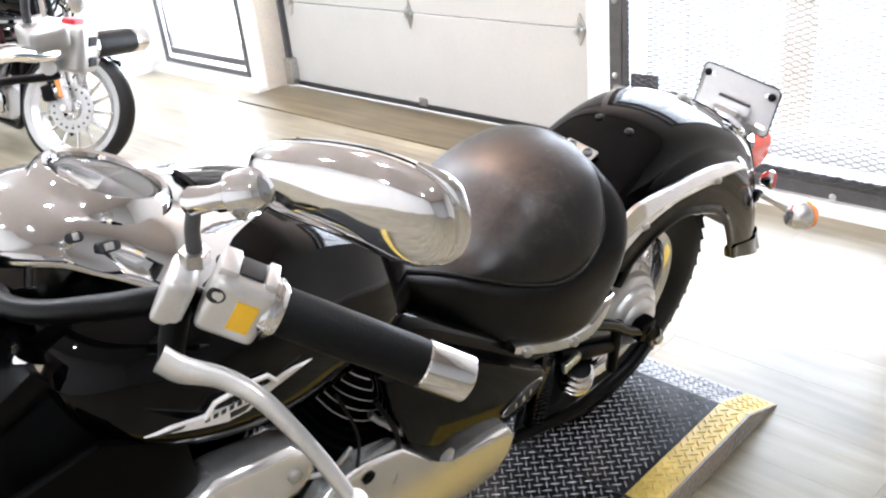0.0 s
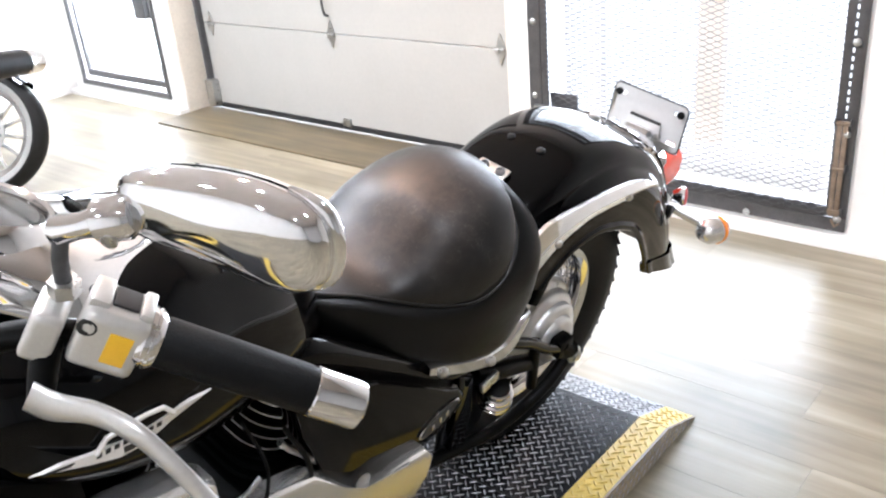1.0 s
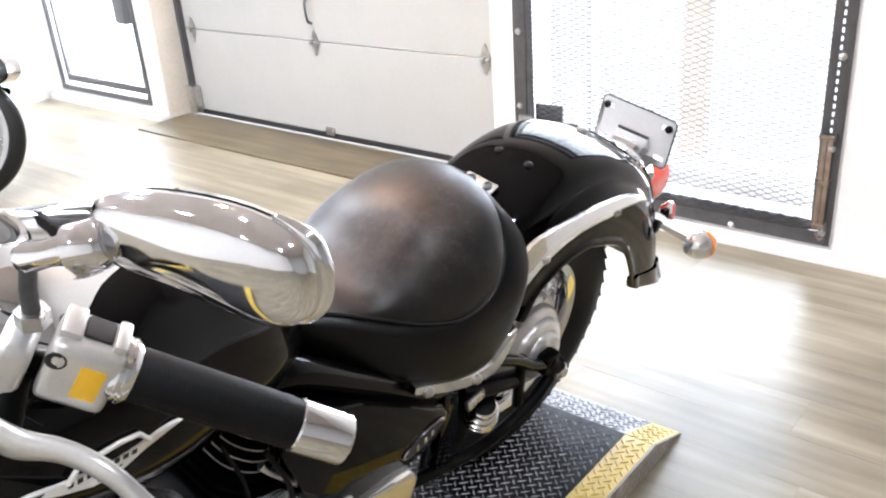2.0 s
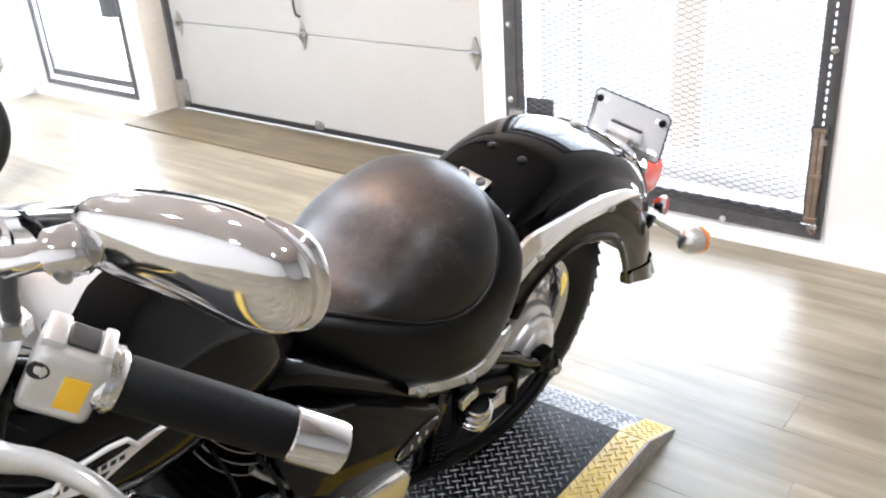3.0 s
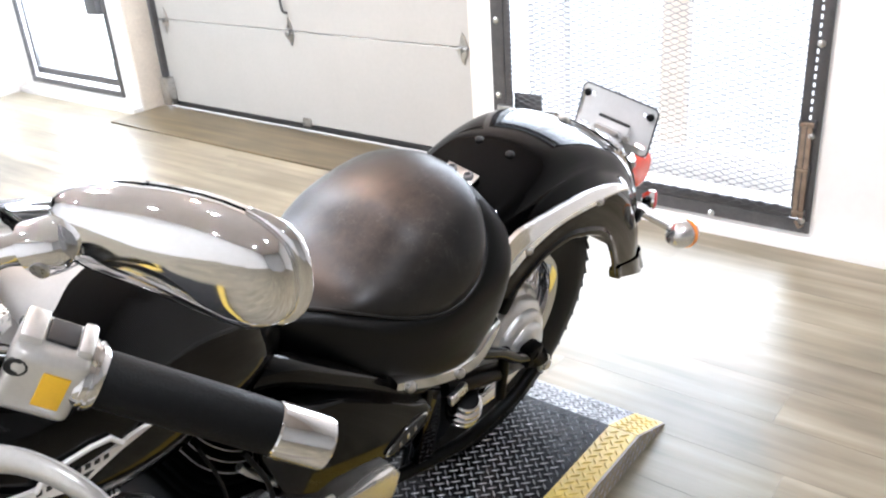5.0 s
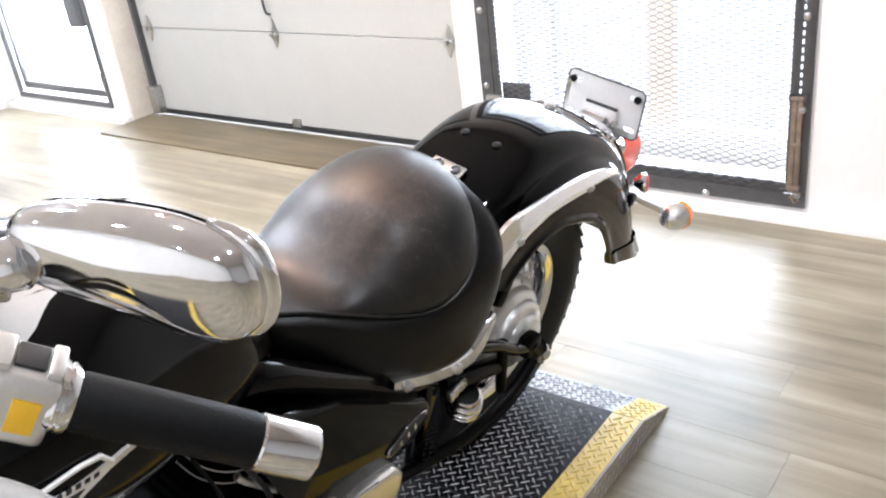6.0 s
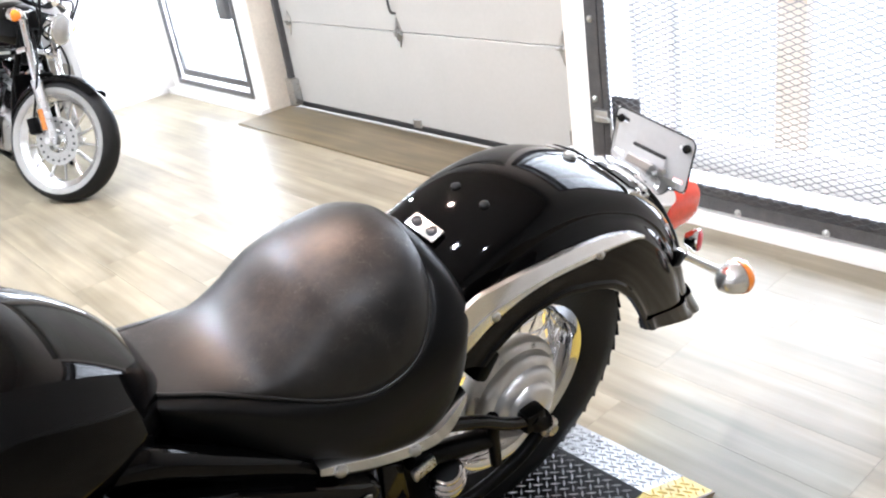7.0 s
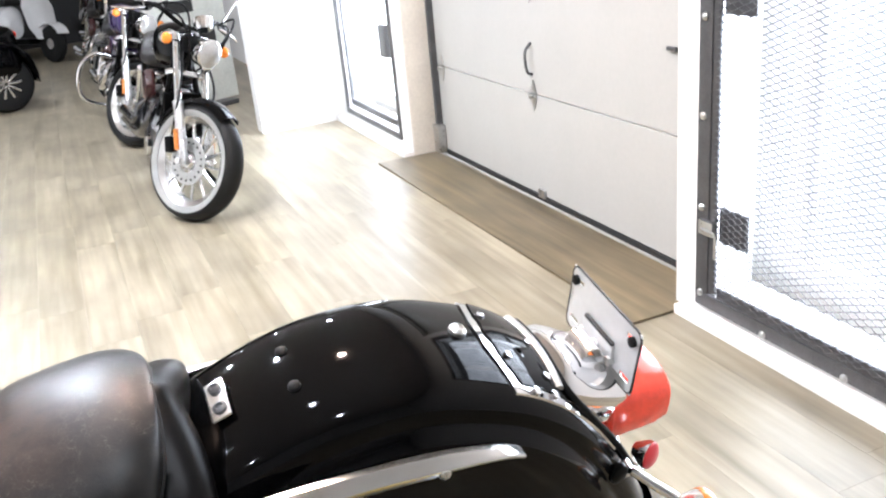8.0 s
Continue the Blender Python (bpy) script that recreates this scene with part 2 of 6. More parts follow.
def floor_mat(name="oak_vinyl_plank", dark=(0.16, 0.135, 0.086, 1), light=(0.35, 0.31, 0.23, 1), smooth=0.27):
    m = bpy.data.materials.new(name)
    m.use_nodes = True
    nt = m.node_tree
    b = nt.nodes["Principled BSDF"]
    co = nt.nodes.new("ShaderNodeTexCoord")
    geo = nt.nodes.new("ShaderNodeObjectInfo")
    mp = nt.nodes.new("ShaderNodeMapping")
    mp.inputs["Scale"].default_value = (9.0, 0.5, 1)
    nz = nt.nodes.new("ShaderNodeTexNoise")
    nz.inputs["Scale"].default_value, nz.inputs["Detail"].default_value = 2.2, 8
    nz.inputs["Distortion"].default_value = 0.25
    ramp = nt.nodes.new("ShaderNodeValToRGB")
    ramp.color_ramp.elements[0].position, ramp.color_ramp.elements[1].position = 0.24, 0.8
    ramp.color_ramp.elements[0].color = dark
    ramp.color_ramp.elements[1].color = light
    hsv = nt.nodes.new("ShaderNodeHueSaturation")
    mr = nt.nodes.new("ShaderNodeMapRange")
    mr.inputs["To Min"].default_value, mr.inputs["To Max"].default_value = 0.93, 1.07
    off = nt.nodes.new("ShaderNodeVectorMath")
    sc = nt.nodes.new("ShaderNodeVectorMath")
    sc.operation = "SCALE"
    sc.inputs["Scale"].default_value = 13.7
    cx = nt.nodes.new("ShaderNodeCombineXYZ")
    isl = nt.nodes.new("ShaderNodeNewGeometry")
    both = nt.nodes.new("ShaderNodeMath")
    both.operation = "ADD"
    each = nt.nodes.new("ShaderNodeMath")
    each.operation = "FRACT"
    nt.links.new(geo.outputs["Random"], both.inputs[0])
    nt.links.new(isl.outputs["Random Per Island"], both.inputs[1])
    nt.links.new(both.outputs[0], each.inputs[0])
    nt.links.new(each.outputs[0], cx.inputs[0])
    nt.links.new(each.outputs[0], cx.inputs[1])
    nt.links.new(cx.outputs[0], sc.inputs[0])
    nt.links.new(co.outputs["Object"], off.inputs[0])
    nt.links.new(sc.outputs[0], off.inputs[1])
    nt.links.new(off.outputs[0], mp.inputs[0])
    nt.links.new(mp.outputs[0], nz.inputs["Vector"])
    nt.links.new(nz.outputs[0], ramp.inputs[0])
    nt.links.new(ramp.outputs[0], hsv.inputs["Color"])
    nt.links.new(each.outputs[0], mr.inputs[0])
    nt.links.new(mr.outputs[0], hsv.inputs["Value"])
    blot = nt.nodes.new("ShaderNodeTexNoise")
    blot.inputs["Scale"].default_value, blot.inputs["Detail"].default_value = 3.2, 5
    tone = nt.nodes.new("ShaderNodeMapRange")
    tone.inputs["From Min"].default_value, tone.inputs["From Max"].default_value = 0.3, 0.7
    tone.inputs["To Min"].default_value, tone.inputs["To Max"].default_value = 0.72, 1.14
    mott = nt.nodes.new("ShaderNodeMix")
    mott.data_type, mott.blend_type = "RGBA", "MULTIPLY"
    mott.inputs[0].default_value = 1.0
    mp2 = nt.nodes.new("ShaderNodeMapping")
    mp2.inputs["Scale"].default_value = (1.6, 0.7, 1)
    nt.links.new(off.outputs[0], mp2.inputs[0])
    nt.links.new(mp2.outputs[0], blot.inputs["Vector"])
    nt.links.new(blot.outputs[0], tone.inputs[0])
    nt.links.new(hsv.outputs[0], mott.inputs[6])
    nt.links.new(tone.outputs[0], mott.inputs[7])
    nt.links.new(mott.outputs[2], b.inputs["Base Color"])
    rr = nt.nodes.new("ShaderNodeMapRange")
    rr.inputs["To Min"].default_value, rr.inputs["To Max"].default_value = smooth, smooth + 0.14
    nt.links.new(nz.outputs[0], rr.inputs[0])
    nt.links.new(rr.outputs[0], b.inputs["Roughness"])
    bp = nt.nodes.new("ShaderNodeBump")
    bp.inputs["Strength"].default_value, bp.inputs["Distance"].default_value = 0.08, 0.001
    nt.links.new(nz.outputs[0], bp.inputs["Height"])
    nt.links.new(bp.outputs[0], b.inputs["Normal"])
    return m


FLOOR = floor_mat()
BOARD = floor_mat("stained_board_wood", (0.06, 0.045, 0.023, 1), (0.23, 0.183, 0.105, 1), 0.34)
TAN = mat("tan_door_paint", (0.72, 0.62, 0.5), 0.5, grain=(6, 0.12), bump=0.1, bump_scale=90)

# ---------------------------------------------------------------- mesh helpers


def part(name, bm, material, parent=None, label="", m=None, sharp=38):
    """Links a bmesh as one mesh object, under a thing or a part."""
    me = bpy.data.meshes.new(name)
    bmesh.ops.recalc_face_normals(bm, faces=bm.faces)
    bm.to_mesh(me)
    bm.free()
    for p in me.polygons:
        p.use_smooth = True
    me.set_sharp_from_angle(angle=radians(sharp))
    for one in material if isinstance(material, (list, tuple)) else (material,):
        me.materials.append(one)
    ob = new(name, me)
    if parent:
        ob.parent = parent
    if m is not None:
        ob.matrix_basis = m
    if label:
        tagged(ob, label)
    return ob


def thing(name, m, label, category, group="", kind=""):
    ob = new(name)
    ob.empty_display_size = 0.1
    ob.matrix_basis = m
    return tagged(ob, label, category, group, kind)


def bevel(bm, w, seg=2, edges=None):
    bmesh.ops.bevel(bm, geom=list(edges if edges is not None else bm.edges), offset=w, segments=seg, profile=0.6, affect="EDGES", clamp_overlap=True)
    return bm


def box(cx, cy, cz, sx, sy, sz, w=0.0, seg=2, bm=None, m=None):
    one = bmesh.new()
    bmesh.ops.create_cube(one, size=1.0)
    for v in one.verts:
        v.co = Vector((v.co.x * sx, v.co.y * sy, v.co.z * sz))
    if w:
        bevel(one, w, seg)
    for v in one.verts:
        if m is not None:
            v.co = m @ v.co
        v.co += Vector((cx, cy, cz))
    if bm is None:
        return one
    return merge(bm, one)


def merge(bm, other):
    me = bpy.data.meshes.new("tmp")
    other.to_mesh(me)
    other.free()
    bm.from_mesh(me)
    bpy.data.meshes.remove(me)
    return bm


def spline(pts, n):
    """n points along a smooth curve through pts."""
    p = [np.array(q, float) for q in pts]
    p = [2 * p[0] - p[1]] + p + [2 * p[-1] - p[-2]]
    k = len(p) - 3
    out = []
    for i in range(n):
        s = min(i * k / (n - 1), k - 1e-9)
        j = int(s)
        u = s - j
        a, b, c, d = p[j], p[j + 1], p[j + 2], p[j + 3]
        out.append(0.5 * (2 * b + (c - a) * u + (2 * a - 5 * b + 4 * c - d) * u * u + (3 * b - a - 3 * c + d) * u ** 3))
    return out


def loft(rings, closed=True, cap=True, bm=None):
    bm = bm or bmesh.new()
    vs = [[bm.verts.new(tuple(float(c) for c in q)) for q in r] for r in rings]
    n = len(rings[0])
    for a, b in zip(vs, vs[1:]):
        for i in range(n if closed else n - 1):
            j = (i + 1) % n
            bm.faces.new((a[i], a[j], b[j], b[i]))
    if cap and closed:
        bm.faces.new(vs[0][::-1])
        bm.faces.new(vs[-1])
    return bm


def tube(pts, r, seg=12, cap=True, bm=None, smooth=0):
    if smooth:
        rr = r if isinstance(r, (list, tuple)) else [r] * len(pts)
        joined = spline([(*p, q) for p, q in zip(pts, rr)], smooth)
        pts, r = [q[:3] for q in joined], [q[3] for q in joined]
    pts = [Vector(tuple(float(c) for c in p)) for p in pts]
    rs = r if isinstance(r, (list, tuple)) else [r] * len(pts)
    rings, up = [], None
    for i, p in enumerate(pts):
        d = (pts[min(i + 1, len(pts) - 1)] - pts[max(i - 1, 0)]).normalized()
        if up is None:
            up = Vector((0, 0, 1)) if abs(d.z) < 0.9 else Vector((1, 0, 0))
        side = d.cross(up).normalized()
        up = side.cross(d).normalized()
        rings.append([p + (side * math.cos(a) + up * math.sin(a)) * rs[i] for a in (2 * math.pi * k / seg for k in range(seg))])
    return loft(rings, True, cap, bm)


def lathe(profile, seg=32, m=None, bm=None, cap=True):
    """Turns (radius, height) pairs about z; m places it."""
    rings = []
    for r, h in profile:
        ring = [Vector((max(r, 1e-4) * math.cos(2 * math.pi * k / seg), max(r, 1e-4) * math.sin(2 * math.pi * k / seg), h)) for k in range(seg)]
        rings.append([m @ q for q in ring] if m is not None else ring)
    return loft(rings, True, cap, bm)


def ellipsoid(c, r, u=20, v=12, m=None, bm=None):
    one = bmesh.new()
    bmesh.ops.create_uvsphere(one, u_segments=u, v_segments=v, radius=1.0)
    for q in one.verts:
        p = Vector((q.co.x * r[0], q.co.y * r[1], q.co.z * r[2]))
        q.co = (m @ p if m is not None else p) + Vector(c)
    return merge(bm, one) if bm else one


def prism(outline, depth, m=None, w=0.0, seg=2, bm=None):
    """An outline in x, y pulled up by depth, its rims rounded by w."""
    one = bmesh.new()
    lo = [one.verts.new((x, y, 0)) for x, y in outline]
    hi = [one.verts.new((x, y, depth)) for x, y in outline]
    n = len(outline)
    for i in range(n):
        one.faces.new((lo[i], lo[(i + 1) % n], hi[(i + 1) % n], hi[i]))
    one.faces.new(lo[::-1])
    one.faces.new(hi)
    if w:
        rim = [e for e in one.edges if abs(e.verts[0].co.z - e.verts[1].co.z) < 1e-6]
        bevel(one, w, seg, rim)
    if m is not None:
        for v in one.verts:
            v.co = m @ v.co
    return merge(bm, one) if bm else one


def rounded(w, h, r, n=5):
    """A rounded rectangle's outline about the origin."""
    pts = []
    for cx, cy, a0 in ((w / 2 - r, h / 2 - r, 0), (-w / 2 + r, h / 2 - r, 90), (-w / 2 + r, -h / 2 + r, 180), (w / 2 - r, -h / 2 + r, 270)):
        for k in range(n + 1):
            a = radians(a0 + 90 * k / n)
            pts.append((cx + r * math.cos(a), cy + r * math.sin(a)))
    return pts


def align(p, d, up=(0, 0, 1)):
    """A pose at p whose z axis points along d."""
    return Matrix.Translation(p) @ Vector(d).to_track_quat("Z", "Y").to_matrix().to_4x4()


# ---------------------------------------------------------------- the room
WX, CEIL = 3.4, 3.1          # inner face of the street wall, ceiling height
XMIN, YMIN, YMAX = -2.7, -3.2, 15.0
DEPTH = 0.2                  # thickness of the street wall


def wall_box(name, x0, x1, y0, y1, z0, z1, label, material=WALL):
    return tagged(part(name, box((x0 + x1) / 2, (y0 + y1) / 2, (z0 + z1) / 2, x1 - x0, y1 - y0, z1 - z0), material), label, "wall", kind="structure")


def wall_with_holes(name, x0, x1, y0, y1, z1, holes, label):
    """A wall along y with openings (ya, yb, za, zb), built as one mesh of butted blocks."""
    bm = bmesh.new()
    at = y0
    for ya, yb, za, zb in sorted(holes):
        box((x0 + x1) / 2, (at + ya) / 2, z1 / 2, x1 - x0, ya - at, z1, bm=bm)
        if za > 0:
            box((x0 + x1) / 2, (ya + yb) / 2, za / 2, x1 - x0, yb - ya, za, bm=bm)
        box((x0 + x1) / 2, (ya + yb) / 2, (zb + z1) / 2, x1 - x0, yb - ya, z1 - zb, bm=bm)
        at = yb
    box((x0 + x1) / 2, (at + y1) / 2, z1 / 2, x1 - x0, y1 - at, z1, bm=bm)
    bmesh.ops.remove_doubles(bm, verts=bm.verts, dist=0.0005)
    return tagged(part(name, bm, WALL), label, "wall", kind="structure")


GATE = (1.43, 2.70, 0.095, 2.25)
DOOR = (2.86, 5.40, 0.0, 2.45)
GLASSDOOR = (5.575, 6.61, 0.095, 2.25)
wall_with_holes("wall_east", WX, WX + DEPTH, YMIN, 6.765, CEIL, [GATE, DOOR, GLASSDOOR], "white painted street wall with gate, garage door and glass door")
for by0, by1 in ((YMIN, 2.80), (5.40, 6.765)):
    tagged(part("baseboard", box(WX - 0.03, (by0 + by1) / 2, 0.011, 0.062, by1 - by0, 0.05, 0.006), WALL), "low white painted plinth at the foot of the wall", "baseboard", kind="structure")
wall_box("wall_return", 2.773, WX + DEPTH, 6.765, 6.93, 0, CEIL, "short white painted wall beside the glass door")
wall_box("wall_east_far", 3.4, 3.6, 6.93, YMAX, 0, CEIL, "white painted wall of the rear showroom")
wall_box("wall_north", XMIN, WX + DEPTH, YMAX, YMAX + 0.2, 0, CEIL, "dark charcoal far wall of the showroom", CHARCOAL)
wall_box("wall_west", XMIN - 0.2, XMIN, YMIN, YMAX, 0, CEIL, "white painted side wall")
# out of view; grey instead of white keeps reflections in the black parts dark
wall_box("wall_south", XMIN, WX + DEPTH, YMIN - 0.2, YMIN, 0, CEIL, "unseen end wall, grey to dim reflections", GREY_WALL)
tagged(part("ceiling", box((XMIN + WX) / 2, (YMIN + YMAX) / 2, CEIL + 0.1, WX - XMIN + 0.8, YMAX - YMIN + 0.4, 0.2), CEILING), "plain grey brown ceiling with downlights", "ceiling", kind="structure")
FLOOR_OB = tagged(part("floor", box((XMIN + WX) / 2, (YMIN + YMAX) / 2, -0.064, WX - XMIN + 0.8, YMAX - YMIN + 0.4, 0.1), PLYWOOD), "light oak vinyl plank floor", "floor", kind="structure")
tagged(part("ground", box(60, 5, -0.2, 112, 200, 0.2), ASPHALT), "pale concrete yard outside the building", "ground", kind="structure")

# added emissive sheet, so that the view through gate and doors burns out
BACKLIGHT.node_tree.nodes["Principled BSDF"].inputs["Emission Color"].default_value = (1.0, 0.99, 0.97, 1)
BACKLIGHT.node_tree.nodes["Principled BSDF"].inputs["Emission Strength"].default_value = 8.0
tagged(part("backdrop", box(14, 5, 3.9, 0.1, 70, 8.0), BACKLIGHT), "glowing white sheet that stands in for the daylight outside", "backdrop", kind="structure")

# ---------------------------------------------------------------- ceiling lamps

def ceiling_lamp(x, y, power, tint):
    t = thing("ceiling_light", pose(x, y, CEIL), "round white ceiling downlight, switched on", "lamp", "ceiling lights")
    part("housing", lathe([(0.02, 0), (0.075, 0), (0.085, -0.03), (0.085, -0.09), (0.072, -0.1), (0.066, -0.085), (0.02, -0.08)], 24), CEILING, t)
    d = bpy.data.lights.new("bulb", "AREA")
    d.shape, d.size, d.energy, d.color = "DISK", 0.09, power, tint
    b = new("bulb", d)
    b.parent = t
    b.matrix_basis = pose(0, 0, -0.105)
    return t


WARM, COOL = (1.0, 0.66, 0.45), (1.0, 0.97, 0.94)
# lamp (1.5, 0.1) and the second row match no known source, added as fill
for lx, ly, power, tint in (
        (2.05, 2.7, 100, WARM), (2.42, 4.85, 75, COOL), (1.3, 1.7, 24, COOL), (1.2, 3.65, 220, COOL), (-0.35, 2.05, 24, COOL), (-0.7, -0.45, 60, COOL), (1.5, 0.1, 45, COOL),
        (0.3, 5.7, 120, COOL), (1.6, 7.5, 90, COOL), (0.4, 9.6, 95, COOL), (0.5, 12.4, 40, COOL), (-1.6, 4.0, 30, COOL), (-1.7, 1.0, 25, COOL)):
    ceiling_lamp(lx, ly, power, tint)

# ---------------------------------------------------------------- tread plate platform
PX0, PX1, PXE, PY0, PY1, PZ = -1.05, 2.015, 2.165, 1.40, 2.18, 0.067


def platform():
    t = thing("display_platform", pose(0, 0, 0), "low black tread plate platform with yellow painted edges and ramp", "platform")
    ribs_black, ribs_yellow, ribs_side = bmesh.new(), bmesh.new(), bmesh.new()
    pitch2 = 0.026
    # deck, edge strips and ramp each have their own sheet
    part("deck", box((PX0 + PX1) / 2, (PY0 + PY1) / 2, PZ / 2 - 0.002, PX1 - PX0, PY1 - PY0 - 0.16, PZ - 0.004), TREAD, t, "black diamond tread plate")
    for y0, y1 in ((PY0 + 0.003, PY0 + 0.08), (PY1 - 0.08, PY1 - 0.003)):
        part("edge_strip", box((PX0 + PX1) / 2, (y0 + y1) / 2, PZ / 2 - 0.002, PX1 - PX0, y1 - y0, PZ - 0.004, 0.004), TREAD_EDGE, t, "yellow painted tread plate edge")
    bm = bmesh.new()
    loft([[(PX1, y, 0), (PX1, y, PZ - 0.004), (PXE, y, 0.006), (PXE, y, 0)] for y in (PY0 + 0.08, PY1 - 0.08)], bm=bm)
    part("ramp", bm, TREAD_LIT, t, "worn tread plate ramp, coloured lighter for the window's reflection")
    for y0, y1 in ((PY0 + 0.003, PY0 + 0.08), (PY1 - 0.08, PY1 - 0.003)):
        part("ramp_edge", loft([[(PX1, y, 0), (PX1, y, PZ - 0.004), (PXE, y, 0.006), (PXE, y, 0)] for y in (y0, y1)]), TREAD_EDGE, t, "yellow painted ramp edge")
    for y in (PY0, PY1):
        m = Matrix(((1, 0, 0, 0), (0, 0, 1, y - 0.003), (0, 1, 0, 0), (0, 0, 0, 1)))
        part("edge_side", prism([(PX0, 0.001), (PXE, 0.001), (PXE, 0.006), (PX1, PZ - 0.005), (PX0, PZ - 0.005)], 0.006, m), EDGE_SIDE, t, "dirty brown side of the platform")
    for i in range(int((PXE - 0.9) / pitch2)):
        for k in range(3):
            x, z = 0.9 + (i + 0.5 * (k % 2)) * pitch2, 0.012 + 0.019 * k
            if z < PZ - 0.008 - max(0.0, x - PX1) * 0.4:
                loft([[(x + u * c - v * c, PY0 - 0.003 - d, z + u * c + v * c) for u, v in ((-0.0095, 0), (0, -0.002), (0.0095, 0), (0, 0.002))] for d, c in ((0.0, 0.72), (0.0018, 0.5))], bm=ribs_side)
    part("deck_joint", box(1.59, (PY0 + PY1) / 2, PZ - 0.0025, 0.006, PY1 - PY0 - 0.01, 0.004), SEAL, t, "dark joint between two plates")
    # raised lozenges of the tread plate
    pitch = 0.0194
    slope = math.atan2(PZ - 0.01, PXE - PX1)
    reach = int((PXE - PX0) * 1.5 / pitch)
    for i in range(-reach, reach):
        for j in range(-reach, reach):
            x, y = PX0 + (i + j) * pitch * 0.7071, PY0 + (i - j) * pitch * 0.7071
            if not (0.55 < x < PXE - 0.008 and PY0 + 0.008 < y < PY1 - 0.006) or abs(y - PY0 - 0.08) < 0.004 or abs(x - PX1) < 0.007:
                continue
            ang = 45 if (i + j) % 2 else -45
            z, tilt = PZ - 0.004, 0.0
            if x > PX1:
                z, tilt = PZ - 0.004 - (x - PX1) * math.tan(slope), slope
            target = ribs_yellow if y < PY0 + 0.08 or y > PY1 - 0.08 else ribs_black
            a, b, hgt = 0.0132, 0.0031, 0.0026
            c, s = math.cos(radians(ang)), math.sin(radians(ang))
            base = [(-a, 0, 0), (0, -b, 0), (a, 0, 0), (0, b, 0)]
            top = [(-a * 0.55, 0, hgt), (a * 0.55, 0, hgt)]
            vs = []
            for px, py, pz in base + top:
                wx, wy = px * c - py * s, px * s + py * c
                vs.append(target.verts.new((x + wx * math.cos(tilt) + pz * math.sin(tilt), y + wy, z - wx * math.sin(tilt) + pz * math.cos(tilt))))
            for f in ((0, 1, 4), (1, 5, 4), (1, 2, 5), (2, 3, 5), (3, 4, 5), (3, 0, 4)):
                target.faces.new([vs[k] for k in f])
    tagged(part("tread_pattern", ribs_black, TREAD_WORN, t, "raised diamond pattern of the black plate"), kind="stuff")
    tagged(part("tread_pattern", ribs_side, TREAD_WORN, t, "worn raised pattern of the side"), kind="stuff")
    tagged(part("tread_pattern", ribs_yellow, TREAD_EDGE, t, "raised diamond pattern of the yellow edge"), kind="stuff")
    return t


platform()

# ---------------------------------------------------------------- threshold board
tagged(part("threshold_board", box((3.165 + 3.56) / 2, (2.80 + 5.39) / 2, 0.004, 3.56 - 3.165, 5.39 - 2.80, 0.012, 0.003), BOARD), "dark stained wooden threshold board before the garage door", "threshold", kind="structure")


# ---------------------------------------------------------------- sectional garage door
def hinge(parent, y, z, m=None):
    """A galvanised hinge: diamond leaf, round knuckle."""
    h = part("hinge", prism([(0, -0.075), (0.02, -0.03), (0.03, 0), (0.02, 0.03), (0, 0.075), (-0.02, 0.03), (-0.03, 0), (-0.02, -0.03)], 0.004, Matrix(((0, 0, -1, 3.578), (1, 0, 0, y), (0, 1, 0, z), (0, 0, 0, 1)))), STEEL, parent, "galvanised hinge plate")
    part("knuckle", tube([(3.566, y - 0.03, z), (3.566, y + 0.03, z)], 0.009, 10), STEEL, h)
    part("lug", box(3.56, y, z, 0.028, 0.016, 0.024, 0.003), STEEL, h)
    return h


def garage_door():
    t = thing("garage_door", pose(0, 0, 0), "closed white sectional garage door with galvanised hinges", "garage door", kind="structure")
    sec = 0.506
    z = 0.04
    y0, y1 = DOOR[0] + 0.02, DOOR[1] - 0.02
    for k in range(5):
        bm = box(3.6, (y0 + y1) / 2, z + sec / 2, 0.04, y1 - y0, sec - 0.003, 0.003, 1)
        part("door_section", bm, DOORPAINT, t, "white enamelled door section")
        z += sec
    part("bottom_seal", box(3.59, (y0 + y1) / 2, 0.026, 0.03, y1 - y0 - 0.06, 0.028, 0.006), SEAL, t, "black rubber bottom seal")
    for k in (1, 2):
        zz = 0.04 + sec * k - 0.004
        for y in (5.235, 4.162, 3.03):
            hinge(t, y, zz)
    # lift handle and bottom brackets
    part("handle", tube([(3.578, 4.17, 0.64), (3.55, 4.17, 0.66), (3.545, 4.17, 0.75), (3.578, 4.17, 0.79)], 0.007, 10, smooth=14), GREY_FRAME, t, "dark lift handle")
    part("foot_bracket", box(3.573, 4.12, 0.055, 0.014, 0.06, 0.045, 0.003), STEEL, t, "galvanised bottom bracket")
    part("slide_bolt", box(3.572, 3.115, 0.87, 0.016, 0.05, 0.016, 0.004), GREY_FRAME, t, "dark slide bolt")
    for y, s in ((DOOR[1] - 0.075, 1), (DOOR[0] + 0.075, -1)):
        part("track", box(3.565, y, 1.28, 0.045, 0.028, 2.3, 0.004), GREY_FRAME, t, "grey steel guide track")
        part("track_foot", box(3.55, y - 0.02 * s, 0.11, 0.05, 0.075, 0.17, 0.004), STEEL, t, "galvanised corner bracket")
    return t


garage_door()
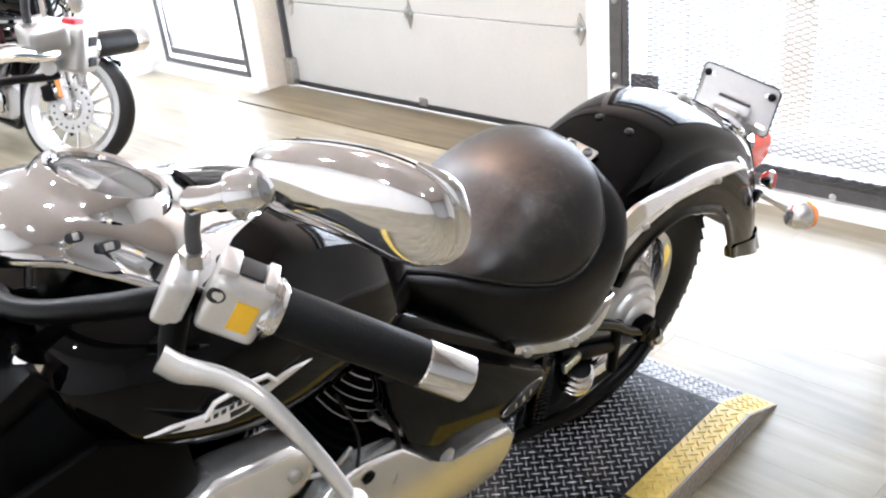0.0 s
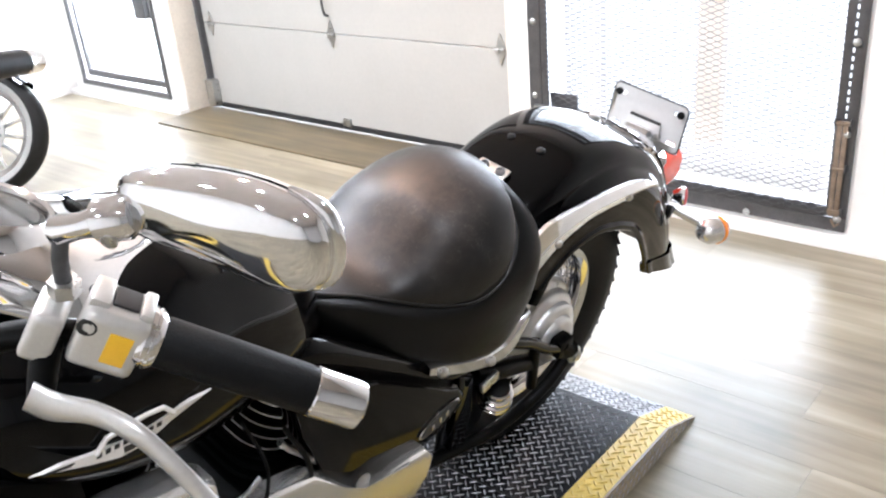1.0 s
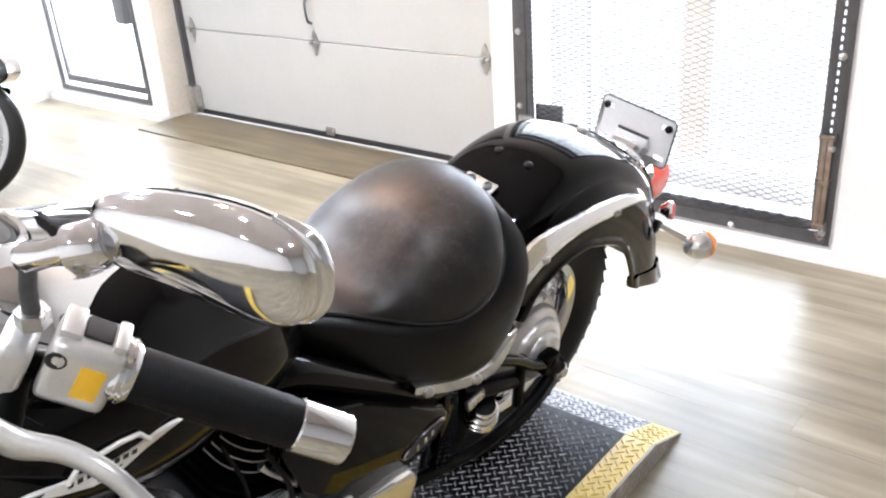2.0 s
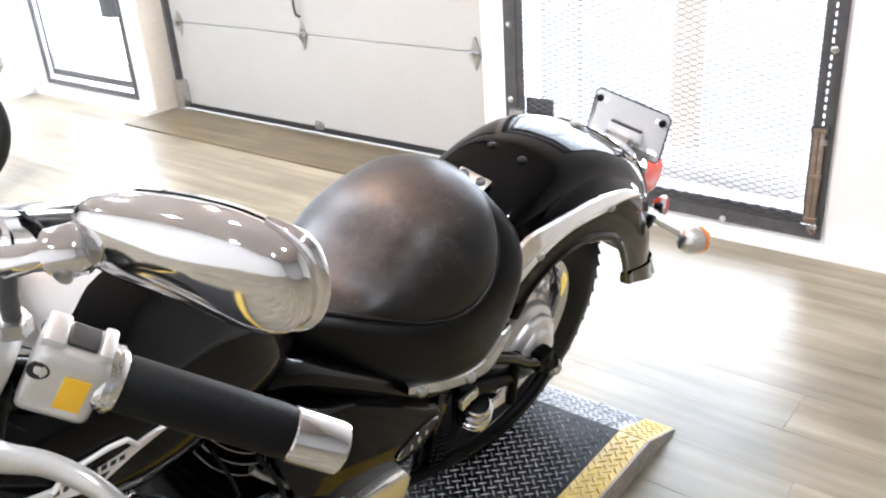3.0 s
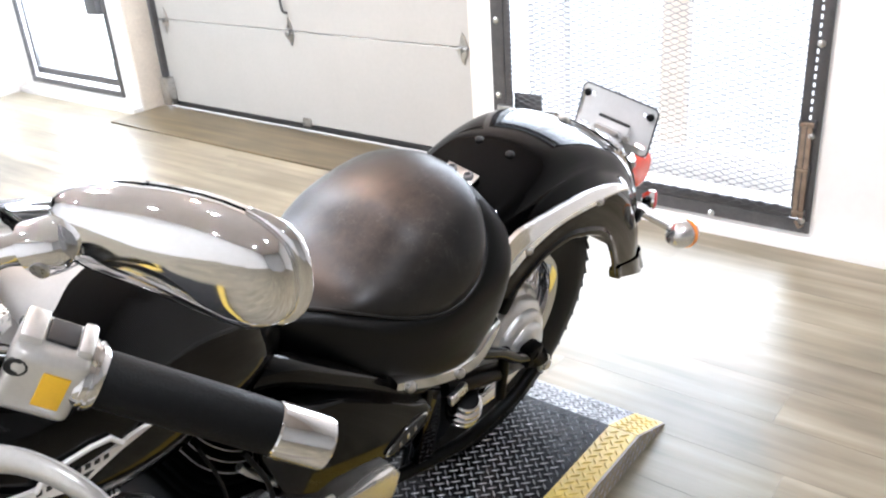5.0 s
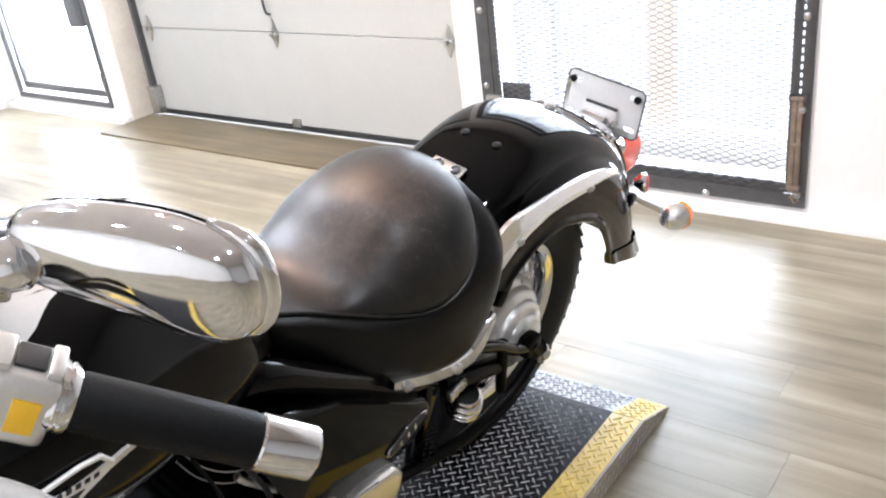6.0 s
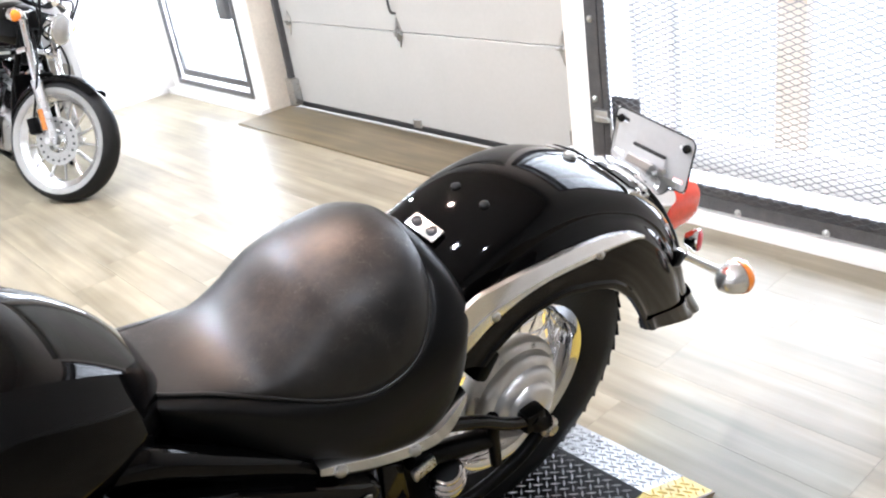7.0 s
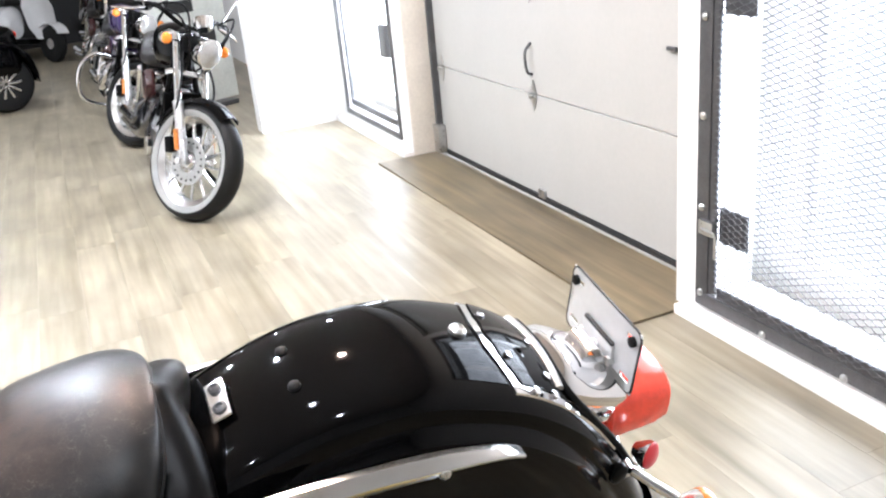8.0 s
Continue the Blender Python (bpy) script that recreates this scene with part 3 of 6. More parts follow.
for jy in (DOOR[1] - 0.006, DOOR[0] + 0.006):
    tagged(part("trim", box(3.492, jy, 1.22, 0.17, 0.012, 2.43, 0.003), JAMB), "cream painted door jamb lining", "door jamb", kind="structure")


# ---------------------------------------------------------------- steel mesh gate
def mesh_gate():
    t = thing("mesh_gate", pose(0, 0, 0), "grey steel gate with expanded metal mesh in the street wall", "gate", kind="structure")
    y0, y1, z0, z1 = 1.41, 2.743, 0.05, 2.3
    x = WX - 0.006
    part("gate_frame", box(x, (y0 + y1) / 2, z0 + 0.025, 0.014, y1 - y0, 0.05, 0.002), GREY_FRAME, t)
    part("gate_frame", box(x, (y0 + y1) / 2, z1 - 0.045, 0.014, y1 - y0, 0.09, 0.002), GREY_FRAME, t)
    part("gate_frame", box(x, y0 + 0.0175, (z0 + z1) / 2 - 0.02, 0.01, 0.035, z1 - z0 - 0.142, 0.002), GREY_FRAME, t)
    part("gate_frame", box(x, y1 - 0.03, (z0 + z1) / 2 - 0.02, 0.014, 0.06, z1 - z0 - 0.142, 0.002), GREY_FRAME, t)
    # leaf: angle iron with the mesh welded to its face; a slotted gap beside the frame
    part("leaf_stile", box(x, 1.4675, 1.154, 0.008, 0.029, 2.1, 0.002), GREY_FRAME, t)
    part("leaf_stile", box(x + 0.001, 2.6655, 1.154, 0.008, 0.033, 2.1, 0.002), GREY_FRAME, t)
    part("leaf_rail", box(x + 0.002, (1.484 + 2.64) / 2, 0.121, 0.01, 2.64 - 1.484, 0.04, 0.002), GREY_FRAME, t)
    for i in range(62):
        part("gap_spacer", box(x, 1.449, 0.46 + i * 0.028, 0.006, 0.008, 0.0125, 0.001), GREY_FRAME, t)
    for yy in (y0 + 0.028, y1 - 0.028):
        for i in range(8):
            part("bolt", lathe([(0.0135, 0), (0.0135, 0.004), (0.009, 0.009), (0.001, 0.011)], 10, align((x - 0.007, yy, 0.1 + i * 0.3125), (-1, 0, 0))), STEEL, t)
    for i in range(1, 4):
        part("bolt", lathe([(0.0135, 0), (0.0135, 0.004), (0.009, 0.009), (0.001, 0.011)], 10, align((x - 0.007, y0 + 0.03 + i * 0.325, 0.062), (-1, 0, 0))), STEEL, t)
    # drop bolt: two flat bars in clamps
    for yy in (1.4425, 1.4625):
        part("drop_bolt", box(x - 0.012, yy, 0.284, 0.008, 0.0165, 0.35, 0.002), RUST, t, "rusty flat bar of the drop bolt")
    for zz, wy in ((0.128, 0.05), (0.287, 0.046), (0.452, 0.05)):
        clamp = part("clamp", box(x - 0.015, 1.452, zz, 0.01, wy, 0.014, 0.003), RUST, t, "rusty bolt clamp")
        for e in (-1, 1):
            part("clamp_lug", box(x - 0.014, 1.452 + e * wy * 0.5, zz + 0.002, 0.014, 0.008, 0.03, 0.003), GREY_FRAME, clamp, "dark clamp lug")
    part("slide_pin", tube([(x - 0.02, 1.428, 0.088), (x - 0.022, 1.44, 0.075), (x - 0.022, 1.455, 0.1)], 0.005, 8), RUST, t, "bent rusty pin")
    # expanded metal
    bm = bmesh.new()
    pw, ph = 0.055, 0.011
    r = 0.0017
    ny, nz = int((2.65 - 1.49) / pw), int((2.2 - 0.11) / ph)
    for i in range(ny + 1):
        for j in range(nz):
            yc, zc = 1.503 + i * pw + (pw / 2 if j % 2 else 0), 0.112 + j * ph
            for s in (-1, 1):
                a, b = Vector((WX - 0.014, yc, zc)), Vector((WX - 0.009, yc + s * pw / 2, zc + ph))
                if max(a.y, b.y) > 2.662 or b.y < 1.475:
                    continue
                d = (b - a).normalized()
                n1 = Vector((1, 0, 0)) * r * 1.6
                n2 = d.cross(Vector((1, 0, 0))).normalized() * r
                va = [bm.verts.new(a + p) for p in (n1, n2, -n1, -n2)]
                vb = [bm.verts.new(b + p) for p in (n1, n2, -n1, -n2)]
                for q in range(4):
                    bm.faces.new((va[q], va[(q + 1) % 4], vb[(q + 1) % 4], vb[q]))
    tagged(part("expanded_mesh", bm, GREY_FRAME, t, "grey expanded metal mesh"), kind="stuff")
    # latch
    part("latch_plate", box(WX + 0.008, 2.583, 0.365, 0.006, 0.135, 0.125, 0.002), GREY_FRAME, t, "dark latch plate")
    part("latch_plate", box(WX + 0.008, 2.583, 1.09, 0.006, 0.135, 0.09, 0.002), GREY_FRAME, t, "dark latch plate")
    latch = part("latch", box(WX - 0.02, 2.68, 0.35, 0.02, 0.07, 0.05, 0.004), STEEL, t, "zinc gate latch")
    part("latch_handle", tube([(WX - 0.03, 2.7, 0.345), (WX - 0.035, 2.63, 0.345), (WX - 0.035, 2.622, 0.335), (WX - 0.035, 2.622, 0.26)], 0.006, 8), STEEL, latch)
    return t


mesh_gate()


def outer_door():
    """White framed double door outside the gate, bright daylight behind its panes."""
    t = thing("door_2", pose(0, 0, 0), "white framed glazed doors behind the steel gate", "door", kind="structure")
    x = 3.72
    for y0, y1, z0, z1 in ((1.3, 2.85, 0.0, 0.2), (1.3, 2.85, 2.2, 2.4), (1.3, 1.4, 0.2, 2.2), (2.57, 2.65, 0.2, 2.2), (2.75, 2.85, 0.2, 2.2), (2.02, 2.13, 0.2, 2.2)):
        part("door_frame", box(x, (y0 + y1) / 2, (z0 + z1) / 2, 0.05, y1 - y0, z1 - z0, 0.003), TAN if 1.9 < y0 < 2.1 else WALL, t, "tan painted meeting stile" if 1.9 < y0 < 2.1 else "white painted door frame")
    for y0, y1 in ((1.4, 2.02), (2.13, 2.57)):
        g = part("pane", box(x, (y0 + y1) / 2, 1.2, 0.006, y1 - y0 + 0.01, 2.0), GLASS, t, "clear glass pane")
        g.visible_shadow = False
    return t


outer_door()


# ---------------------------------------------------------------- glass door
def glass_door():
    t = thing("door_1", pose(0, 0, 0), "glazed street door in a dark metal frame", "door", kind="structure")
    y0, y1, z0, z1 = 5.552, 6.635, 0.077, 2.3
    x = WX - 0.004
    for a, b, c, d in ((y0, y1, z0, z0 + 0.035), (y0, y1, z1 - 0.035, z1), (y0, y0 + 0.03, z0 + 0.036, z1 - 0.036), (y1 - 0.03, y1, z0 + 0.036, z1 - 0.036)):
        part("door_frame", box(x, (a + b) / 2, (c + d) / 2, 0.02, b - a, d - c, 0.003), DARK_FRAME, t)
    y0, y1, z0, z1 = 5.605, 6.585, 0.135, 2.24
    for a, b, c, d in ((y0, y1, z0, z0 + 0.045), (y0, y1, z1 - 0.045, z1), (y0, y0 + 0.022, z0 + 0.046, z1 - 0.046), (y1 - 0.022, y1, z0 + 0.046, z1 - 0.046)):
        part("leaf_frame", box(WX + 0.03, (a + b) / 2, (c + d) / 2, 0.03, b - a, d - c, 0.003), DARK_FRAME, t)
    g = part("pane", box(WX + 0.03, (y0 + y1) / 2, (z0 + z1) / 2, 0.006, y1 - y0 - 0.05, z1 - z0 - 0.09), GLASS, t, "clear glass pane")
    g.visible_shadow = False
    part("lock_box", box(WX + 0.0, 5.69, 0.68, 0.04, 0.12, 0.2, 0.004), DARK_FRAME, t, "grey lock box")
    return t


glass_door()

# ---------------------------------------------------------------- the black cruiser
LEANING = pose(1.789, 1.789, 0.067, 14, 0, -2.5)


def fender_shell(path, section, depth=0.004, n=60, square=False):
    """Sweeps a cross-section (lateral, inward depth) along a path in x, z, with real thickness."""
    p = spline(path, n)
    rings = []
    for i, q in enumerate(p):
        a, b = p[max(i - 1, 0)], p[min(i + 1, n - 1)]
        tx, tz = b[0] - a[0], b[1] - a[1]
        ln = math.hypot(tx, tz)
        nx, nz = -tz / ln, tx / ln
        s = i / (n - 1)
        if square and s > 0.75:
            k = min(1.0, (s - 0.75) / 0.2)
            nx, nz = nx * (1 - k) + k, nz * (1 - k)
            ln = math.hypot(nx, nz)
            nx, nz = nx / ln, nz / ln
        sec = section(s)
        outer = [(q[0] - nx * d, y, q[1] - nz * d) for y, d in sec]
        inner = [(q[0] - nx * (d + depth), y * (1 - depth / 0.16), q[1] - nz * (d + depth)) for y, d in sec[::-1]]
        rings.append(outer + inner)
    return loft(rings)


def front_end(t):
    """Handlebars, controls, mirror, dash, fork and front wheel."""
    # chrome dash on the tank, its front lip standing free above the steering head
    secs = [(-1.236, 0.012, 1.034, 1.048), (-1.226, 0.035, 1.033, 1.064), (-1.2, 0.062, 1.036, 1.084), (-1.165, 0.084, 1.03, 1.088), (-1.118, 0.1, 1.0, 1.081), (-1.075, 0.126, 0.975, 1.061), (-1.03, 0.136, 0.96, 1.038), (-0.96, 0.108, 0.95, 1.008), (-0.9, 0.066, 0.95, 0.99), (-0.868, 0.04, 0.945, 0.968), (-0.853, 0.012, 0.94, 0.95)]
    rings = []
    for x, w, zb, zt in spline(secs, 48):
        half = [(0.0, zt), (w * 0.35, zt - 0.002), (w * 0.6, zt - (zt - zb) * 0.1), (w * 0.8, zt - (zt - zb) * 0.3), (w * 0.93, zt - (zt - zb) * 0.58), (w, zb + 0.016), (w + 0.007, zb + 0.009), (w + 0.008, zb + 0.002), (w + 0.003, zb - 0.003), (w - 0.006, zb - 0.003)]
        rings.append([(x, -y, z) for y, z in half[:0:-1]] + [(x, y, z) for y, z in half])
    dash = part("dash", loft(rings), CHROME, t, "polished chrome tank dash", sharp=50)
    tilt = pose(-1.072, 0.0, 1.064, 0, 24, 0)
    part("bezel", lathe([(0.09, -0.05), (0.084, -0.02), (0.075, 0.001), (0.069, 0.006), (0.063, 0.004), (0.061, -0.004), (0.058, -0.006)], 56, tilt, cap=False), CHROME, dash)
    dial = part("speedometer", lathe([(0.001, -0.004), (0.06, -0.004), (0.06, -0.016), (0.001, -0.016)], 48, tilt), DIAL, dash, "grey speedometer dial")
    part("dial_glass", lathe([(0.06, -0.001), (0.045, 0.001), (0.02, 0.002), (0.001, 0.0022)], 48, tilt, cap=False), GLASS, dash, "clear dial glass")
    # the bezel's shadow on the dial, built as a dark ring
    part("dial_shadow_ring", lathe([(0.0605, -0.0035), (0.0605, -0.0015), (0.0545, -0.0022), (0.0545, -0.0035)], 48, tilt, cap=False), SEAL, dash, "dark ring modelled for the bezel's shadow")
    for k in range(13):
        a = radians(-210 + 20 * k)
        part("dial_mark", box(0, 0, 0, 0.009, 0.0018, 0.0008, m=tilt @ pose(0.05 * math.cos(a), 0.05 * math.sin(a), -0.0032, 0, 0, math.degrees(a))), WHITEWALL, dial)
    part("needle", box(0, 0, 0, 0.05, 0.004, 0.0012, m=tilt @ pose(0.016, 0.01, -0.0025, 0, 0, 35)), WHITEWALL, dial)
    for x, y, z, w in ((-1.146, -0.081, 1.058, 0.016), (-1.118, -0.093, 1.04, 0.024)):
        m = align((x, y, z), (-0.15, -0.8, 0.6))
        key = part("dash_switch", prism(rounded(w, 0.012, 0.004, 3), 0.006, m, 0.0015, 1), SEAL, dash, "black dash switch")
        part("switch_cap", box(0, 0, 0.007, w * 0.4, 0.008, 0.003, 0.001, m=None), STEEL, key, m=m)
    rings = []
    for x, w, z in spline([(-0.965, 0.06, 1.015), (-0.94, 0.055, 1.008), (-0.9, 0.042, 0.995), (-0.868, 0.022, 0.974)], 12):
        rings.append([(x, -w, z - 0.008), (x, -w * 0.6, z + 0.003), (x, 0, z + 0.006), (x, w * 0.6, z + 0.003), (x, w, z - 0.008), (x, 0, z - 0.012)])
    part("dash_inlay", loft(rings), BLACK, dash, "glossy black dash inlay")
    part("knob", ellipsoid((-0.905, -0.012, 1.003), (0.012, 0.01, 0.008), 12, 8), CHROME, dash)

    # handlebar
    bar = part("handlebar", tube([(-1.105, -0.40, 1.148), (-1.165, -0.335, 1.148), (-1.2, -0.27, 1.115), (-1.235, -0.18, 1.07), (-1.255, -0.08, 1.045), (-1.256, 0.0, 1.043)], 0.0115, 14, smooth=40), SATIN, t, "black handlebar tube")
    part("handlebar", tube([(-1.256, 0.0, 1.043), (-1.255, 0.08, 1.045), (-1.2, 0.2, 1.09), (-1.08, 0.3, 1.1), (-0.98, 0.36, 1.06), (-0.9, 0.41, 1.035)], 0.0125, 14, smooth=40), CHROME, t, "chrome handlebar tube")
    for y in (-0.06, 0.06):
        part("riser", tube([(-1.27, y, 0.93), (-1.256, y, 1.06)], [0.02, 0.021], 14), SATIN, bar)

    def grip_end(start, end, side):
        a, b = Vector(start), Vector(end)
        d = b - a
        m1 = a + d * 0.737
        g = part("grip", tube([a, a + d * 0.02, a + d * 0.7, m1], [0.0195, 0.0205, 0.0205, 0.0195], 24), RUBBER, t, "black rubber grip", sharp=20)
        part("grip_end", tube([m1, m1 + d * 0.01, a + d * 0.975, a + d * 0.99, b], [0.0205, 0.0213, 0.0213, 0.0205, 0.018], 28), CHROME, g, "chrome grip end", sharp=18)
        part("collar", tube([a - d * 0.09, a - d * 0.075, a - d * 0.02, a], [0.022, 0.0235, 0.0235, 0.021], 20), CHROME, g, "chrome grip collar")
        for k in (0.035, 0.06):
            part("collar_ring", tube([a - d * (k + 0.009), a - d * (k + 0.006), a - d * (k - 0.006), a - d * (k - 0.009)], [0.0225, 0.0248, 0.0248, 0.0225], 20), CHROME, g)
    grip_end((-1.108, -0.40, 1.15), (-0.9893, -0.5026, 1.0778), -1)
    grip_end((-0.905, 0.408, 1.036), (-0.775, 0.505, 0.985), 1)

    # left switch housing, lever perch and clutch lever
    d = Vector((0.125, -0.108, -0.076)).normalized()
    up = Vector((0, 0, 1))
    side = d.cross(up).normalized()
    up = side.cross(d)
    fr = Matrix((( d.x, side.x, up.x, 0), (d.y, side.y, up.y, 0), (d.z, side.z, up.z, 0), (0, 0, 0, 1)))
    sw = part("switch_housing", box(0, 0, 0, 0.05, 0.044, 0.056, 0.009, 3), SILVER, t, "silver handlebar switch housing", m=Matrix.Translation((-1.133, -0.378, 1.161)) @ fr)
    part("sticker", box(0.007, 0.0226, 0.001, 0.0175, 0.0016, 0.029, 0.0006), YELLOW, sw, "yellow sticker")
    part("sticker", box(0.007, -0.0226, 0.001, 0.0175, 0.0016, 0.029, 0.0006), YELLOW, sw, "yellow sticker")
    part("rocker", box(0.002, -0.004, 0.0275, 0.02, 0.022, 0.006, 0.002), SEAL, sw, "black rocker switch")
    part("rib", box(-0.0165, -0.002, 0.029, 0.015, 0.03, 0.009, 0.003), SILVER, sw)
    part("rib", box(0.0175, -0.002, 0.029, 0.01, 0.03, 0.009, 0.003), SILVER, sw)
    part("screw_hole", lathe([(0.007, -0.002), (0.0075, 0.0006), (0.004, 0.0004), (0.003, -0.001), (0.001, -0.001)], 12, align((-0.0185, 0.0215, 0.013), (0, 1, 0))), SEAL, sw)
    part("screw_hole", lathe([(0.007, -0.002), (0.0075, 0.0006), (0.004, 0.0004), (0.003, -0.001), (0.001, -0.001)], 12, align((-0.0185, -0.0215, 0.013), (0, -1, 0))), SEAL, sw)
    pr = part("lever_perch", box(0, 0, 0, 0.024, 0.042, 0.046, 0.007, 3), SILVER, t, "silver clutch lever perch", m=Matrix.Translation((-1.168, -0.347, 1.166)) @ fr)
    part("perch_arm", tube([(-1.17, -0.35, 1.155), (-1.182, -0.36, 1.135), (-1.19, -0.368, 1.12)], [0.012, 0.011, 0.01], 12), SATIN, t, "black lever pivot")
    lever = [(-1.197, -0.364, 1.124), (-1.187, -0.38, 1.117), (-1.168, -0.405, 1.116), (-1.153, -0.435, 1.108), (-1.14, -0.463, 1.084), (-1.128, -0.487, 1.055), (-1.12, -0.505, 1.03)]
    rings = []
    for i, q in enumerate(spline([(*p, w) for p, w in zip(lever, (0.015, 0.014, 0.0105, 0.0095, 0.009, 0.009, 0.009))], 30)):
        w = q[3]
        rings.append([Vector((q[0], q[1], q[2])) + side * (0.0065 * math.cos(a)) + up * (w * math.sin(a)) for a in (2 * math.pi * k / 12 for k in range(12))])
    lv = part("clutch_lever", loft(rings), SILVER, t, "silver clutch lever with ball end")
    part("lever_ball", ellipsoid((-1.118, -0.509, 1.024), (0.0125, 0.0125, 0.0125), 14, 10), SILVER, lv)

    # right switch housing
    d2 = Vector((0.13, 0.097, -0.051)).normalized()
    s2 = d2.cross(Vector((0, 0, 1))).normalized()
    u2 = s2.cross(d2)
    f2 = Matrix(((d2.x, s2.x, u2.x, 0), (d2.y, s2.y, u2.y, 0), (d2.z, s2.z, u2.z, 0), (0, 0, 0, 1)))
    sr = part("switch_housing", box(0, 0, 0, 0.05, 0.056, 0.07, 0.01, 3), SILVER, t, "silver handlebar switch housing", m=Matrix.Translation((-0.935, 0.385, 1.05)) @ f2)
    part("kill_switch", box(0, 0.0, 0.036, 0.03, 0.022, 0.014, 0.004), RED, sr, "red kill switch")
    for z in (0.012, -0.018):
        for s in (-1, 1):
            part("button", box(0.004, 0.028 * s, z, 0.022, 0.004, 0.014, 0.002), SEAL, sr, "black button")
    part("master_cylinder", box(-0.985, 0.355, 1.09, 0.06, 0.05, 0.035, 0.01, 3), SILVER, t, "silver brake fluid reservoir")
    part("brake_lever", tube([(-0.985, 0.36, 1.04), (-0.93, 0.43, 1.01), (-0.86, 0.5, 0.97)], [0.012, 0.009, 0.009], 10, smooth=14), SILVER, t, "silver brake lever")

    # mirrors
    def mirror(left):
        a = Vector((-1.105, -0.37, 1.268)) if left else Vector((-0.98, 0.36, 1.21))
        dy = Vector((0.055, -0.17, 0.006)) if left else Vector((0.06, 0.165, 0.0))
        ln = dy.length
        ux = dy.normalized()
        uz = (Vector((0, 0, 1)) - ux * ux.z).normalized()
        back = Vector((-1, -0.25, 0.05)) if left else Vector((-1, 0.25, 0.05))
        uz = (Vector((0.03, 0, 1)) - ux * ux.dot(Vector((0.03, 0, 1)))).normalized()
        back = (back - ux * back.dot(ux) - uz * back.dot(uz)).normalized()
        top = [(0.0, 0.0), (0.005, 0.017), (0.02, 0.027), (0.045, 0.0345), (0.08, 0.041), (0.115, 0.0435), (0.145, 0.04), (0.164, 0.031), (0.171, 0.016)]
        low = [(0.1725, 0.003), (0.17, -0.011), (0.162, -0.022), (0.148, -0.0285), (0.128, -0.029), (0.105, -0.027), (0.08, -0.025), (0.055, -0.024), (0.03, -0.024), (0.012, -0.021), (0.003, -0.012)]
        outline = [tuple(q) for q in spline(top, 18)] + [tuple(q) for q in spline(low, 18)]
        cx, cz = 0.095, 0.01
        rings = []
        for k, (f, h) in enumerate(((0.96, -0.002), (0.985, 0.0), (0.99, 0.005), (0.98, 0.0105), (0.95, 0.015), (0.88, 0.019), (0.74, 0.0225), (0.55, 0.025), (0.35, 0.0265), (0.1, 0.0275))):
            rings.append([a + ux * (cx + (x - cx) * f) + uz * (cz + (z - cz) * f) + back * h for x, z in outline])
        mr = part("mirror", loft(rings), CHROME, t, "teardrop chrome mirror", sharp=50)
        bezel = [a + ux * (cx + (x - cx) * 1.0) + uz * (cz + (z - cz) * 0.99) - back * 0.003 for x, z in outline if x > 0.125]
        part("mirror_bezel", tube(bezel, [0.002, 0.004] + [0.0055] * (len(bezel) - 4) + [0.004, 0.002], 12), CHROME, mr, "rounded chrome mirror rim")
        part("mirror_glass", loft([[a + ux * (cx + (x - cx) * f) + uz * (cz + (z - cz) * f) - back * h for x, z in outline] for f, h in ((0.97, 0.004), (0.95, 0.008))]), CHROME, mr, "mirror glass")
        base = Vector((-1.152, -0.353, 1.19)) if left else Vector((-1.0, 0.36, 1.1))
        mid = base + Vector((0.002, -0.002, 0.056))
        st = part("mirror_stem", tube([base, base + Vector((0, 0, 0.03)), mid + Vector((0, 0, -0.008))], [0.0065, 0.006, 0.006], 12), GREY_FRAME, mr, "dark mirror stem")
        part("stem_nut", tube([base, base + Vector((0, 0, 0.012))], [0.012, 0.012], 6), STEEL, st)
        e = a + ux * 0.022 + uz * -0.004 + back * 0.016
        k1 = mid + (e - mid) * 0.5
        part("mirror_arm", tube([mid - (e - mid) * 0.1, mid, mid + (e - mid) * 0.3, k1], [0.008, 0.0115, 0.0095, 0.011], 14), CHROME, mr, "chrome mirror arm")
        part("mirror_knuckle", tube([k1, k1 + (e - k1) * 0.08, k1 + (e - k1) * 0.8, e], [0.0125, 0.016, 0.017, 0.013], 20), CHROME, mr, "chrome mirror knuckle")
        part("knuckle_screw", lathe([(0.006, 0), (0.006, 0.003), (0.001, 0.004)], 10, align(k1 + (e - k1) * 0.5 + Vector((-0.01, -0.008, -0.01)), (-0.8, -0.5, -0.2))), STEEL, mr)
    mirror(True)
    mirror(False)

    # cables
    for pts, r in (([(-0.97, 0.37, 1.02), (-1.1, 0.33, 1.04), (-1.25, 0.2, 0.98), (-1.3, 0.06, 0.88)], 0.006),):
        part("control_cable", tube(pts, r, 10, smooth=40), RUBBER, t, "black control cable")

    # fork, headlamp and front wheel
    for y in (-0.1, 0.1):
        fk = part("fork_leg", tube([(-1.22, y, 0.95), (-1.36, y, 0.72), (-1.42, y, 0.62)], 0.021, 16), CHROME, t, "chrome fork leg")
        part("fork_slider", tube([(-1.4, y, 0.655), (-1.575, y, 0.345), (-1.585, y, 0.33)], [0.031, 0.03, 0.028], 16), ALLOY, fk)
    part("triple_clamp", box(0, 0, 0, 0.07, 0.27, 0.035, 0.008, m=pose(0, 0, 0, 0, -30, 0)), SATIN, t, "black fork clamp", m=pose(-1.255, 0, 0.925))
